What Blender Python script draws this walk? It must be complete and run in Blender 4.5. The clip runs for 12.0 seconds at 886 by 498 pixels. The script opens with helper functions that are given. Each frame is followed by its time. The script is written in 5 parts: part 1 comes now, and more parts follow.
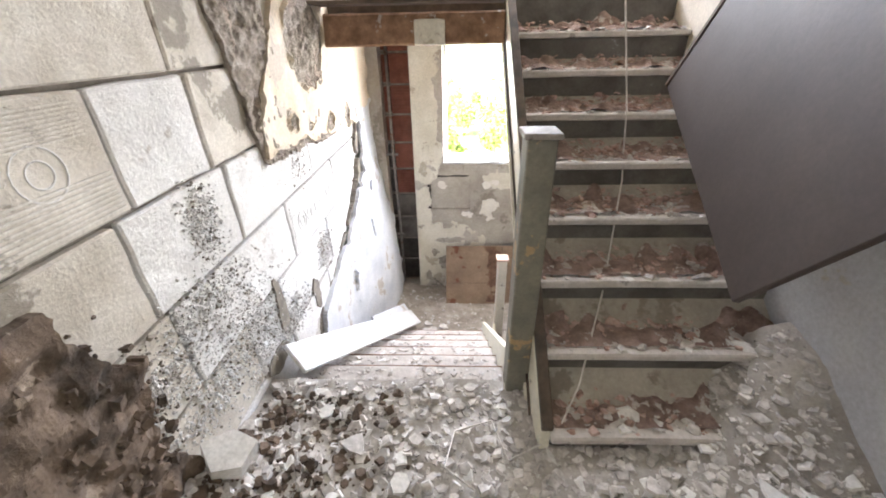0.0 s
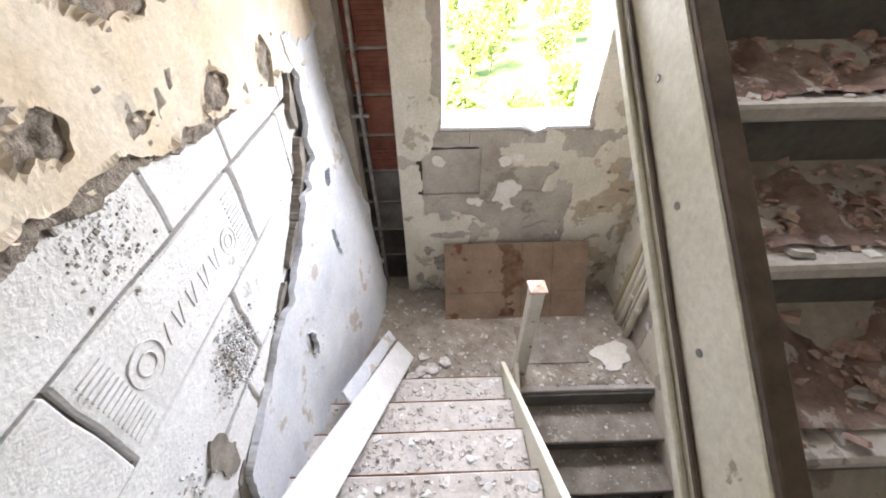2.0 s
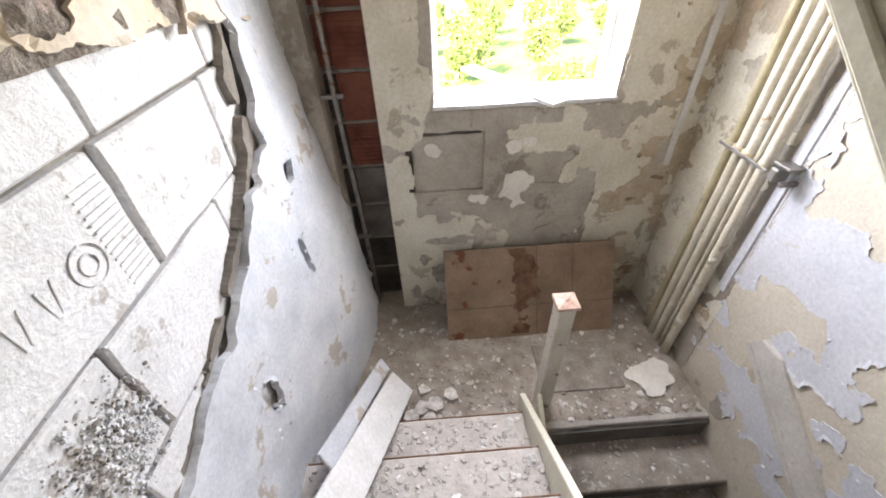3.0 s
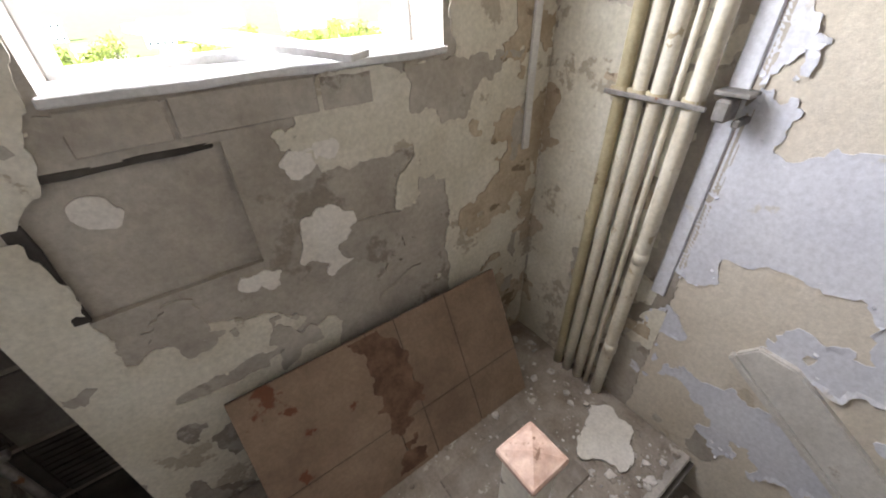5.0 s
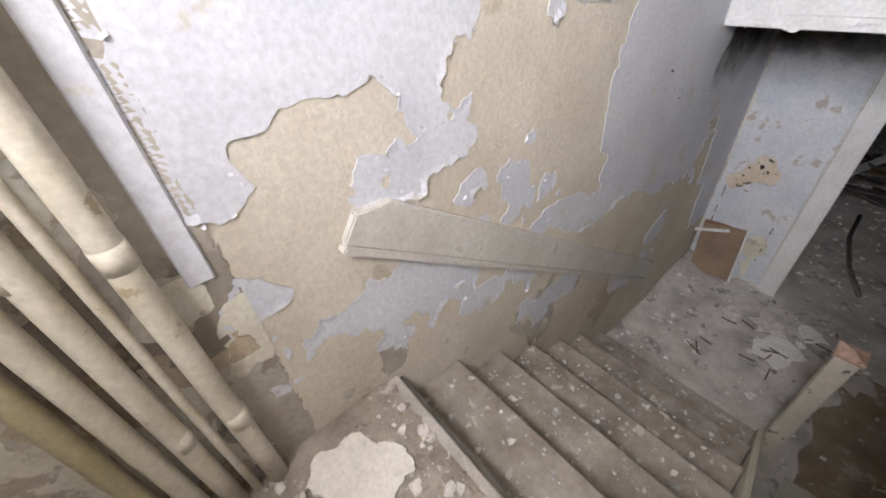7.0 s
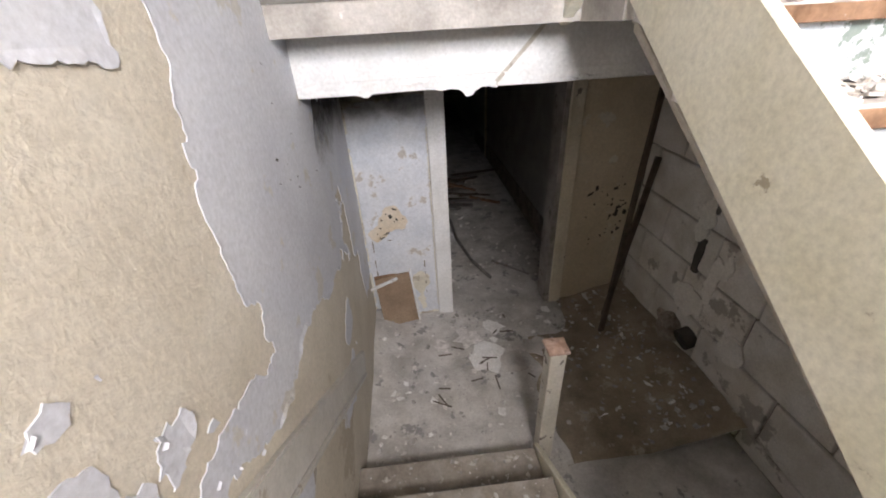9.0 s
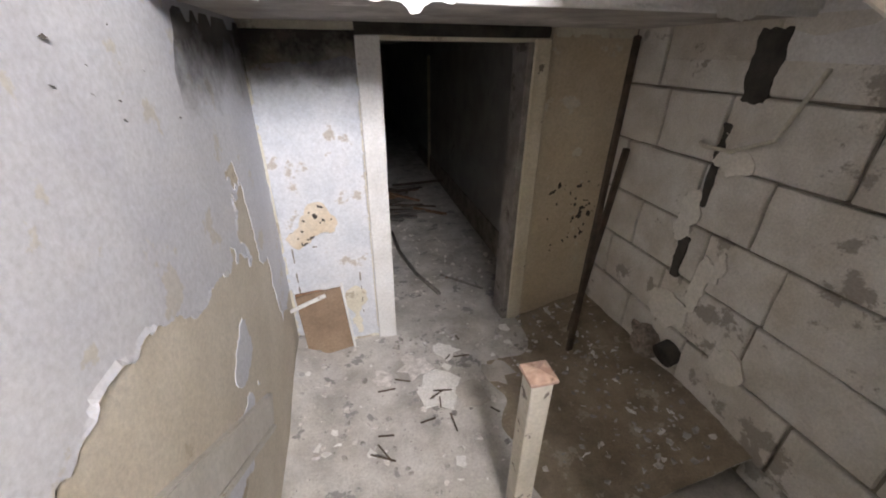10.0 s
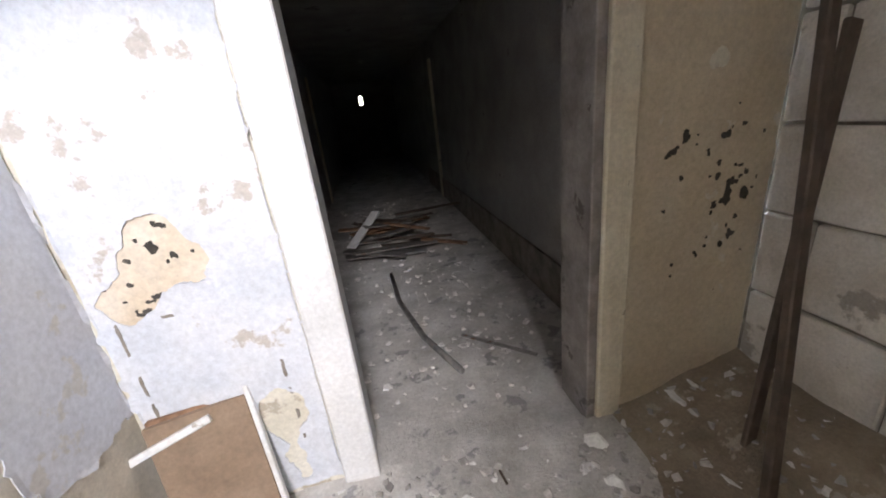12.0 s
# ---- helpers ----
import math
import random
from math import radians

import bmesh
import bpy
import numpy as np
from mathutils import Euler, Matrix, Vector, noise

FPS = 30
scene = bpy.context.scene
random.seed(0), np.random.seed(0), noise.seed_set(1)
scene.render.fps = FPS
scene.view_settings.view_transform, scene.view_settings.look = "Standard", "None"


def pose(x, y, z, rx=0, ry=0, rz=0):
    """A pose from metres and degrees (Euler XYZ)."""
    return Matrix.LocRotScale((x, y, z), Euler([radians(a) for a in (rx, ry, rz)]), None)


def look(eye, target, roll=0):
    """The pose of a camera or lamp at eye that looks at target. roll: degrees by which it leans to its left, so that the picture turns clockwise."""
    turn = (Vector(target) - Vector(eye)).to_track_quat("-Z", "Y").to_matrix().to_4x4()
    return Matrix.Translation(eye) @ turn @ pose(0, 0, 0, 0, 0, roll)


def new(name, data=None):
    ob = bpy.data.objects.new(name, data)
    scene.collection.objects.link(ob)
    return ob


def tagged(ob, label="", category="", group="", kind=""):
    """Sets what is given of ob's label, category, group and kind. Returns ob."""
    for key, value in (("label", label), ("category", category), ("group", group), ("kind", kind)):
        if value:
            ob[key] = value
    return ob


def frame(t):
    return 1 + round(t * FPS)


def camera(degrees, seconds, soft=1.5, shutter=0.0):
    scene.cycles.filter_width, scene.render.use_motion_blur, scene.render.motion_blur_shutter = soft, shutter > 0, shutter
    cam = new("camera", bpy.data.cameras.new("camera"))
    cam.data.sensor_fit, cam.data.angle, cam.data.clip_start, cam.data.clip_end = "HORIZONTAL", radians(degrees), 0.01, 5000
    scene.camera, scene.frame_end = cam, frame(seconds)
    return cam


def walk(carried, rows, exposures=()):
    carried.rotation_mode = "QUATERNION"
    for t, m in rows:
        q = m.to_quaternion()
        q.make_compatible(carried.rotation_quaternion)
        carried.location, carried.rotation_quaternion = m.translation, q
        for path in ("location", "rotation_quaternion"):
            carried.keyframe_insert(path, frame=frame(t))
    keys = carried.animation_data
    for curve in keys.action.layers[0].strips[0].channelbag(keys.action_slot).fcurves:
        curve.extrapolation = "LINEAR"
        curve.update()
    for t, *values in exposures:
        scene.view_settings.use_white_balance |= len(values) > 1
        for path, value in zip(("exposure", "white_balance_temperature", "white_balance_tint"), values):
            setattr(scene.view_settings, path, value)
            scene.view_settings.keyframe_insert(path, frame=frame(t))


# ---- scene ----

# camera and walk
cam = camera(98.5, 12.0, soft=1.9)
PATH = [
    (0, (0.106, -0.043, 1.441), (0.037, 1.705, 0.472), -1.2),
    (0.5, (0.045, 0.416, 1.434), (-0.129, 2.135, 0.428), -1.8),
    (1, (-0.056, 0.812, 1.423), (-0.17, 2.469, 0.31), -1.2),
    (1.5, (-0.111, 1.14, 1.409), (-0.107, 2.729, 0.194), -0.2),
    (2, (-0.078, 1.392, 1.335), (-0.041, 2.919, 0.045), -0.5),
    (2.5, (-0.115, 1.596, 1.18), (-0.11, 3.129, -0.104), -2.4),
    (4.5, (0.125, 2.483, 0.616), (0.739, 3.971, -0.571), -1.8),
    (5, (0.156, 2.764, 0.48), (1.108, 4.097, -0.667), -1.6),
    (5.5, (0.277, 2.939, 0.263), (1.64, 3.968, -0.777), -2.6),
    (6, (0.371, 2.975, 0.075), (1.97, 3.639, -0.927), -6.8),
    (6.5, (0.57, 3.123, 0.01), (2.218, 2.97, -1.116), -7.2),
    (7, (0.705, 3.148, -0.045), (1.976, 2.208, -1.268), -5.2),
    (7.5, (0.792, 3.026, 0.004), (1.389, 1.564, -1.223), -2.4),
    (7.7, (0.83, 2.931, 0.003), (1.229, 1.375, -1.188), -2.6),
    (9.3, (1.06, 2.35, -0.289), (0.878, 0.618, -1.273), -2.4),
    (9.5, (1.032, 2.256, -0.378), (0.785, 0.518, -1.335), -1.5),
    (10, (1.007, 2.059, -0.561), (0.586, 0.33, -1.474), 0.6),
    (10.5, (0.914, 1.792, -0.74), (0.556, 0.019, -1.593), -1.4),
    (11, (0.87, 1.542, -0.924), (0.492, -0.268, -1.685), -2.6),
    (11.5, (0.748, 1.239, -1.087), (0.47, -0.613, -1.791), -5.6),
    (12, (0.64, 0.859, -1.196), (0.34, -0.989, -1.899), -6.8),
]
EXPOSURES = [(0, 4.7, 6150, 10), (1.5, 4.25, 6100, 10), (2.5, 4.15, 6150, 10), (4.5, 3.25, 6500, 10), (5.5, 3.7, 6150, 10), (6.5, 4.1, 6500, 10), (7.5, 4.2, 6550, 10), (9.5, 4.95, 6800, 10), (10.5, 5.65, 6650, 10), (12, 5.85, 6500, 10)]
walk(cam, [(t, look(eye, target, roll)) for t, eye, target, roll in PATH], EXPOSURES)

# world, sun and the daylight in the openings
world = bpy.data.worlds.new("sky")
scene.world = world
world.use_nodes = True
wn = world.node_tree.nodes
sky = wn.new("ShaderNodeTexSky")
sky.sky_type, sky.sun_disc = "NISHITA", False
sky.sun_elevation, sky.sun_rotation = radians(45), radians(225)
world.node_tree.links.new(sky.outputs[0], wn["Background"].inputs[0])
wn["Background"].inputs[1].default_value = 0.12
sun = new("sun", bpy.data.lights.new("sun", "SUN"))
sun.data.energy, sun.data.angle, sun.data.color = 5.0, radians(3), (1.0, 0.95, 0.87)
sun.matrix_world = look((0, 0, 0), (0.6, 0.6, -0.85))


def daylight(name, eye, target, sx, sy, watts):
    lamp = new(name, bpy.data.lights.new(name, "AREA"))
    lamp.data.shape, lamp.data.size, lamp.data.size_y, lamp.data.energy = "RECTANGLE", sx, sy, watts
    lamp.data.color = (1.0, 0.945, 0.94)
    lamp.matrix_world = look(eye, target)
    return lamp


daylight("window_daylight", (0.47, 4.16, 0.9), (0.46, 2.6, 0.10), 0.96, 1.1, 7.5)
daylight("upper_window_daylight", (0.47, 4.16, 2.75), (0.3, 2.6, 2.0), 0.96, 1.1, 7)

# ------------------------------------------------------------------ materials


def mat(name, c1, c2, scale=6.0, rough=0.85, bump=0.3, c3=None, t3=0.62, s3=2.0, metal=0.0, fine=60.0, vary=0.0, dist=0.01):
    """Two-scale mottled surface; c3: a third colour in blotches of its own."""
    m = bpy.data.materials.new(name)
    m.use_nodes = True
    n, l = m.node_tree.nodes, m.node_tree.links
    b = n["Principled BSDF"]
    b.inputs["Roughness"].default_value, b.inputs["Metallic"].default_value = rough, metal
    tc = n.new("ShaderNodeTexCoord")

    def noise_tex(s, detail, r=0.6):
        x = n.new("ShaderNodeTexNoise")
        x.inputs["Scale"].default_value, x.inputs["Detail"].default_value, x.inputs["Roughness"].default_value = s, detail, r
        l.new(tc.outputs["Object"], x.inputs["Vector"])
        return x

    def ramp(src, lo, hi, a, z):
        r = n.new("ShaderNodeValToRGB")
        r.color_ramp.elements[0].position, r.color_ramp.elements[1].position = lo, hi
        r.color_ramp.elements[0].color, r.color_ramp.elements[1].color = (*a, 1), (*z, 1)
        l.new(src, r.inputs[0])
        return r

    def mix(f, a, z, blend="MIX"):
        x = n.new("ShaderNodeMix")
        x.data_type, x.blend_type = "RGBA", blend
        if isinstance(f, float):
            x.inputs[0].default_value = f
        else:
            l.new(f, x.inputs[0])
        l.new(a, x.inputs[6])
        l.new(z, x.inputs[7])
        return x.outputs[2]
    big, small = noise_tex(scale, 8), noise_tex(fine, 6, 0.7)
    col = ramp(big.outputs[0], 0.35, 0.65, c1, c2).outputs[0]
    grain = ramp(small.outputs[0], 0.3, 0.7, (0.72, 0.72, 0.72), (1.12, 1.12, 1.12)).outputs[0]
    col = mix(0.7, col, grain, "MULTIPLY")
    if c3:
        blot = noise_tex(s3, 10, 0.65)
        f = ramp(blot.outputs[0], t3, t3 + 0.025, (0, 0, 0), (1, 1, 1)).outputs[0]
        c = n.new("ShaderNodeRGB")
        c.outputs[0].default_value = (*c3, 1)
        col = mix(f, col, mix(0.7, c.outputs[0], grain, "MULTIPLY"))
    if vary:
        oi = n.new("ShaderNodeObjectInfo")
        gi = n.new("ShaderNodeNewGeometry")
        add = n.new("ShaderNodeMath")
        add.operation = "ADD"
        l.new(oi.outputs["Random"], add.inputs[0])
        l.new(gi.outputs["Random Per Island"], add.inputs[1])
        r = ramp(add.outputs[0], 0.0, 1.0, (1 - vary,) * 3, (1 + vary * 0.4,) * 3).outputs[0]
        col = mix(1.0, col, r, "MULTIPLY")
    l.new(col, b.inputs["Base Color"])
    if bump:
        ad = n.new("ShaderNodeMath")
        ad.operation = "MULTIPLY_ADD"
        ad.inputs[1].default_value = 0.35
        l.new(small.outputs[0], ad.inputs[0])
        l.new(big.outputs[0], ad.inputs[2])
        bp = n.new("ShaderNodeBump")
        bp.inputs["Strength"].default_value, bp.inputs["Distance"].default_value = bump, dist
        l.new(ad.outputs[0], bp.inputs["Height"])
        l.new(bp.outputs[0], b.inputs["Normal"])
    return m


M_BLOCK = mat("aerated_concrete", (0.56, 0.525, 0.465), (0.71, 0.685, 0.645), 5, 0.95, 0.8, (0.36, 0.33, 0.29), 0.575, 3.1, fine=90, vary=0.14)
# Darker block tone for the upper courses that carry no limewash.
M_BLOCKDARKER = mat("darker_aerated_concrete", (0.47, 0.43, 0.37), (0.64, 0.605, 0.55), 5, 0.95, 0.9, (0.30, 0.27, 0.23), 0.585, 3.4, fine=90, vary=0.14)
M_BLOCKWHITE = mat("limewashed_concrete_block", (0.63, 0.62, 0.61), (0.75, 0.745, 0.74), 5, 0.95, 0.9, (0.47, 0.44, 0.41), 0.61, 4.5, fine=80, vary=0.1)
M_ROUGHSTONE = mat("coarse_brown_mortar", (0.23, 0.19, 0.155), (0.43, 0.375, 0.32), 26, 0.98, 1.0, (0.46, 0.37, 0.31), 0.57, 6, fine=110, dist=0.03)
M_EARTH = mat("brown_earth", (0.22, 0.18, 0.135), (0.35, 0.295, 0.225), 6, 0.97, 0.9, (0.42, 0.37, 0.30), 0.6, 7, fine=70, dist=0.02)
M_REDDIRT = mat("reddish_rubble_dirt", (0.18, 0.12, 0.10), (0.38, 0.28, 0.25), 14, 0.97, 1.0, (0.55, 0.50, 0.47), 0.57, 12, fine=80, dist=0.02)
M_STRINGER = mat("aged_cream_gloss", (0.66, 0.63, 0.50), (0.75, 0.72, 0.61), 4, 0.5, 0.25, (0.36, 0.31, 0.22), 0.68, 9)
M_JAMB = mat("chipped_cream_gloss", (0.58, 0.52, 0.39), (0.68, 0.63, 0.51), 5, 0.55, 0.4, (0.20, 0.17, 0.13), 0.64, 11)
M_NEWELPALE = mat("chipped_pale_paint", (0.55, 0.51, 0.43), (0.66, 0.62, 0.54), 6, 0.6, 0.4, (0.17, 0.14, 0.12), 0.595, 10)
M_GREYCAP = mat("worn_grey_wood", (0.20, 0.18, 0.165), (0.34, 0.31, 0.29), 9, 0.6, 0.3, (0.12, 0.10, 0.09), 0.6, 7)
M_BROWNCOAT = mat("stained_brown_undercoat", (0.42, 0.34, 0.24), (0.55, 0.47, 0.36), 7, 0.95, 0.8, (0.24, 0.19, 0.13), 0.6, 6, fine=60)
M_LANDDUST = mat("trodden_brown_dust", (0.23, 0.195, 0.16), (0.42, 0.375, 0.325), 6, 0.97, 0.9, (0.55, 0.51, 0.46), 0.61, 11, fine=70, dist=0.015)
M_PALEFLOOR = mat("pale_plaster_dust_floor", (0.39, 0.37, 0.345), (0.63, 0.61, 0.585), 4.5, 0.95, 0.9, (0.30, 0.29, 0.285), 0.6, 5.5, fine=70, dist=0.015)
# Cement colour darkened for the shade inside the wall chase.
M_DARKCEMENT = mat("chase_shade_cement", (0.10, 0.09, 0.08), (0.19, 0.175, 0.155), 7, 0.95, 0.7)
M_MORTAR = mat("old_mortar", (0.15, 0.13, 0.11), (0.3, 0.27, 0.23), 9, 0.95, 0.8, fine=80)
M_PLASTER = mat("peach_plaster", (0.60, 0.49, 0.35), (0.70, 0.63, 0.53), 4, 0.9, 0.5, (0.5, 0.44, 0.37), 0.6, 3.2)
M_WHITE = mat("blue_white_limewash", (0.56, 0.59, 0.64), (0.69, 0.70, 0.73), 4, 0.85, 0.5, (0.48, 0.44, 0.40), 0.585, 4.0)
M_CEMENT = mat("grey_cement_render", (0.34, 0.305, 0.26), (0.50, 0.465, 0.405), 3.2, 0.95, 0.8, (0.27, 0.24, 0.20), 0.57, 2.2, fine=45)
M_CREAM = mat("cream_lime_paint", (0.60, 0.565, 0.465), (0.71, 0.68, 0.59), 5, 0.85, 0.5, (0.44, 0.39, 0.31), 0.58, 4.5)
M_SPOT = mat("pale_filler", (0.72, 0.69, 0.63), (0.80, 0.77, 0.72), 9, 0.9, 0.4)
M_BEIGE = mat("beige_roughcast", (0.55, 0.495, 0.405), (0.65, 0.60, 0.51), 2.6, 0.9, 0.7, (0.47, 0.41, 0.32), 0.6, 1.9, fine=75, dist=0.012)
M_PAINT = mat("pale_blue_paint", (0.55, 0.56, 0.61), (0.64, 0.65, 0.69), 3, 0.6, 0.12, (0.56, 0.54, 0.51), 0.6, 4)
M_RAIL = mat("pale_rail_paint", (0.50, 0.48, 0.44), (0.60, 0.58, 0.54), 5, 0.5, 0.25, (0.42, 0.37, 0.31), 0.64, 5)
M_DIRT = mat("dark_brown_dirt", (0.045, 0.033, 0.025), (0.19, 0.14, 0.105), 9, 0.95, 0.9, (0.32, 0.26, 0.21), 0.63, 7, vary=0.3, dist=0.02)
M_FLOOR = mat("dusty_concrete", (0.30, 0.275, 0.25), (0.55, 0.52, 0.485), 3.5, 0.95, 0.9, (0.68, 0.65, 0.62), 0.62, 4.5, fine=70)
M_TREAD = mat("dusty_tread", (0.21, 0.18, 0.155), (0.37, 0.335, 0.295), 7, 0.95, 0.8, (0.52, 0.48, 0.44), 0.61, 13)
M_DUST = mat("thick_pale_dust", (0.50, 0.465, 0.435), (0.66, 0.62, 0.59), 9, 0.95, 0.7, (0.34, 0.31, 0.29), 0.62, 9)
# Olive paint darkened for a post seen against the window light.
M_POST = mat("worn_backlit_olive_paint", (0.13, 0.125, 0.10), (0.23, 0.215, 0.165), 6, 0.55, 0.4, (0.38, 0.27, 0.14), 0.595, 7)
# Dark riser tone includes the shade below treads lit from above.
M_RISER = mat("shade_dark_riser", (0.09, 0.083, 0.074), (0.17, 0.16, 0.145), 6, 0.8, 0.4, (0.30, 0.31, 0.32), 0.67, 6)
M_WRISER = mat("flaking_white_riser", (0.52, 0.56, 0.58), (0.68, 0.70, 0.71), 8, 0.8, 0.4, (0.24, 0.29, 0.26), 0.57, 9)
M_NOSE = mat("bare_brown_wood", (0.16, 0.085, 0.045), (0.34, 0.20, 0.12), 12, 0.8, 0.5, (0.45, 0.40, 0.36), 0.62, 14)
M_DARKWOOD = mat("dark_brown_wood", (0.055, 0.04, 0.03), (0.13, 0.095, 0.07), 9, 0.75, 0.4)
M_GREYBOARD = mat("grey_brown_board", (0.05, 0.038, 0.034), (0.07, 0.054, 0.048), 2.5, 0.6, 0.15, (0.17, 0.155, 0.15), 0.71, 6)
M_BROWNBOARD = mat("brown_hardboard", (0.20, 0.135, 0.09), (0.31, 0.225, 0.155), 4, 0.8, 0.25, (0.16, 0.06, 0.03), 0.63, 3)
M_STAIN = mat("rust_stain", (0.09, 0.045, 0.028), (0.22, 0.13, 0.08), 14, 0.85, 0.3)
M_CLAY = mat("terracotta", (0.14, 0.045, 0.03), (0.23, 0.09, 0.06), 8, 0.9, 0.4, (0.33, 0.25, 0.2), 0.66, 8, vary=0.25)
M_PIPE = mat("cream_pipe_paint", (0.55, 0.50, 0.39), (0.68, 0.64, 0.54), 7, 0.45, 0.3, (0.40, 0.33, 0.22), 0.62, 9)
M_PIPE2 = mat("yellowed_pipe_paint", (0.36, 0.31, 0.19), (0.48, 0.42, 0.28), 7, 0.45, 0.3, (0.22, 0.17, 0.1), 0.64, 9)
M_METAL = mat("dull_steel", (0.2, 0.19, 0.18), (0.34, 0.32, 0.3), 20, 0.5, 0.3, (0.20, 0.10, 0.05), 0.6, 15, metal=0.7)
M_PINK = mat("pink_cap_paint", (0.40, 0.26, 0.20), (0.58, 0.42, 0.34), 22, 0.55, 0.3, (0.22, 0.13, 0.09), 0.6, 20)
M_RUBBLE = mat("plaster_rubble", (0.36, 0.34, 0.32), (0.66, 0.63, 0.61), 20, 0.95, 0.5, vary=0.55)
M_REDRUBBLE = mat("brick_rubble", (0.28, 0.17, 0.14), (0.50, 0.38, 0.34), 25, 0.95, 0.6, vary=0.6)
M_WHITECHIP = mat("white_paint_flake", (0.68, 0.67, 0.65), (0.80, 0.79, 0.78), 15, 0.8, 0.2, vary=0.2)
# Near-black for mould specks and for shade painted into slots and holes.
M_DIRTSHADE = mat("dirt_and_shade_dark", (0.03, 0.027, 0.024), (0.09, 0.08, 0.07), 6, 0.95, 0.5)
M_CABLE = mat("white_cable", (0.6, 0.57, 0.54), (0.7, 0.67, 0.64), 30, 0.5, 0.0)
M_WHITEWOOD = mat("white_painted_wood", (0.64, 0.64, 0.63), (0.75, 0.75, 0.75), 6, 0.55, 0.2, (0.38, 0.34, 0.29), 0.66, 8)
M_TANPANEL = mat("tan_painted_panel", (0.52, 0.44, 0.32), (0.61, 0.53, 0.40), 3.5, 0.65, 0.35, (0.62, 0.58, 0.50), 0.6, 4)
# Grey lowered to put the unlit passage's darkness into the colour.
M_CORRIDOR = mat("unlit_grey_plaster", (0.26, 0.25, 0.235), (0.36, 0.345, 0.33), 3, 0.9, 0.3, (0.18, 0.17, 0.155), 0.64, 3)
M_LEAF = mat("leaf_green", (0.085, 0.11, 0.012), (0.12, 0.145, 0.02), 3, 0.7, 0.0, vary=0.4)
M_GRASS = mat("grass_ground", (0.09, 0.115, 0.012), (0.14, 0.15, 0.022), 0.2, 0.95, 0.0)
M_HOUSE = mat("house_render", (0.6, 0.55, 0.48), (0.7, 0.66, 0.6), 0.6, 0.9, 0.0)
M_ROOF = mat("red_roof", (0.26, 0.10, 0.07), (0.36, 0.17, 0.12), 0.8, 0.9, 0.0)
M_GLASSDARK = mat("dark_pane", (0.03, 0.04, 0.05), (0.06, 0.07, 0.08), 1, 0.15, 0.0)



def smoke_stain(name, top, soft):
    """Thin black film: it thickens upwards towards the height top and breaks up in streaks."""
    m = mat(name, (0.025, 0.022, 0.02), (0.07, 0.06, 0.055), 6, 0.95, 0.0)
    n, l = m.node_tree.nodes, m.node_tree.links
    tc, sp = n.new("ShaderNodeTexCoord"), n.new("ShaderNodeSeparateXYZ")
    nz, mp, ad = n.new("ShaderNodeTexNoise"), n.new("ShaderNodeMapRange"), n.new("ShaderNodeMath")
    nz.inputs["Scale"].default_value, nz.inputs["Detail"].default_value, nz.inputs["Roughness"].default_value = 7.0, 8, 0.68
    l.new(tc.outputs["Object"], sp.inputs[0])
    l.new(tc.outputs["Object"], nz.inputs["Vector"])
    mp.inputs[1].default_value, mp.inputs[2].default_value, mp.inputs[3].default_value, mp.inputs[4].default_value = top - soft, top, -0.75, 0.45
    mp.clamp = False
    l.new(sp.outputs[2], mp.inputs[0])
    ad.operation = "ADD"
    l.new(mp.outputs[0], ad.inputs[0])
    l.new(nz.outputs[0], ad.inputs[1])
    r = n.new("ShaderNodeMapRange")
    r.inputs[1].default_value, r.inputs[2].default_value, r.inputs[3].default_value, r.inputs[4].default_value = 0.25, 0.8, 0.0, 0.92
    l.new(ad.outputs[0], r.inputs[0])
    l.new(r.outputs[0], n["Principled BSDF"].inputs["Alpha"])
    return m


M_DARKFILM = smoke_stain("thin_black_film", -0.42, 0.55)

# ------------------------------------------------------------------ helpers of the scene


def thing(name, loc, label, category, group="", kind=""):
    e = new(name)
    e.location = loc
    e.empty_display_size = 0.05
    return tagged(e, label, category, group, kind)


def put(name, me, material, parent=None, label=""):
    ob = new(name, me)
    if material and not me.materials:
        me.materials.append(material)
    if parent:
        ob.parent = parent
        ob.matrix_parent_inverse = Matrix.Translation(-parent.location) if parent.type == "EMPTY" else Matrix()
    if label:
        ob["label"] = label
    return ob


def part(name, bm, material, parent=None, label="", smooth=False):
    """Links a bmesh, in world metres, as one mesh under its thing."""
    me = bpy.data.meshes.new(name)
    bm.to_mesh(me)
    bm.free()
    if smooth:
        for p in me.polygons:
            p.use_smooth = True
    return put(name, me, material, parent, label)


def box(x0, x1, y0, y1, z0, z1, bevel=0.0, m=None, bm=None):
    bm = bm or bmesh.new()
    vs = bmesh.ops.create_cube(bm, size=1)["verts"]
    t = Matrix.Translation(((x0 + x1) / 2, (y0 + y1) / 2, (z0 + z1) / 2)) @ Matrix.Diagonal((x1 - x0, y1 - y0, z1 - z0, 1))
    bmesh.ops.transform(bm, matrix=t, verts=vs)
    if bevel:
        es = list({e for v in vs for e in v.link_edges})
        bmesh.ops.bevel(bm, geom=es, offset=bevel, segments=1, affect="EDGES")
    if m:
        bmesh.ops.transform(bm, matrix=m, verts=bm.verts)
    return bm


def wear(bm, amount, cuts=0):
    """Uneven edges: subdivides and shifts the corners a little."""
    if cuts:
        bmesh.ops.subdivide_edges(bm, edges=bm.edges[:], cuts=cuts, use_grid_fill=True)
    for v in bm.verts:
        v.co += noise.noise_vector(v.co * 17.0) * amount
    return bm


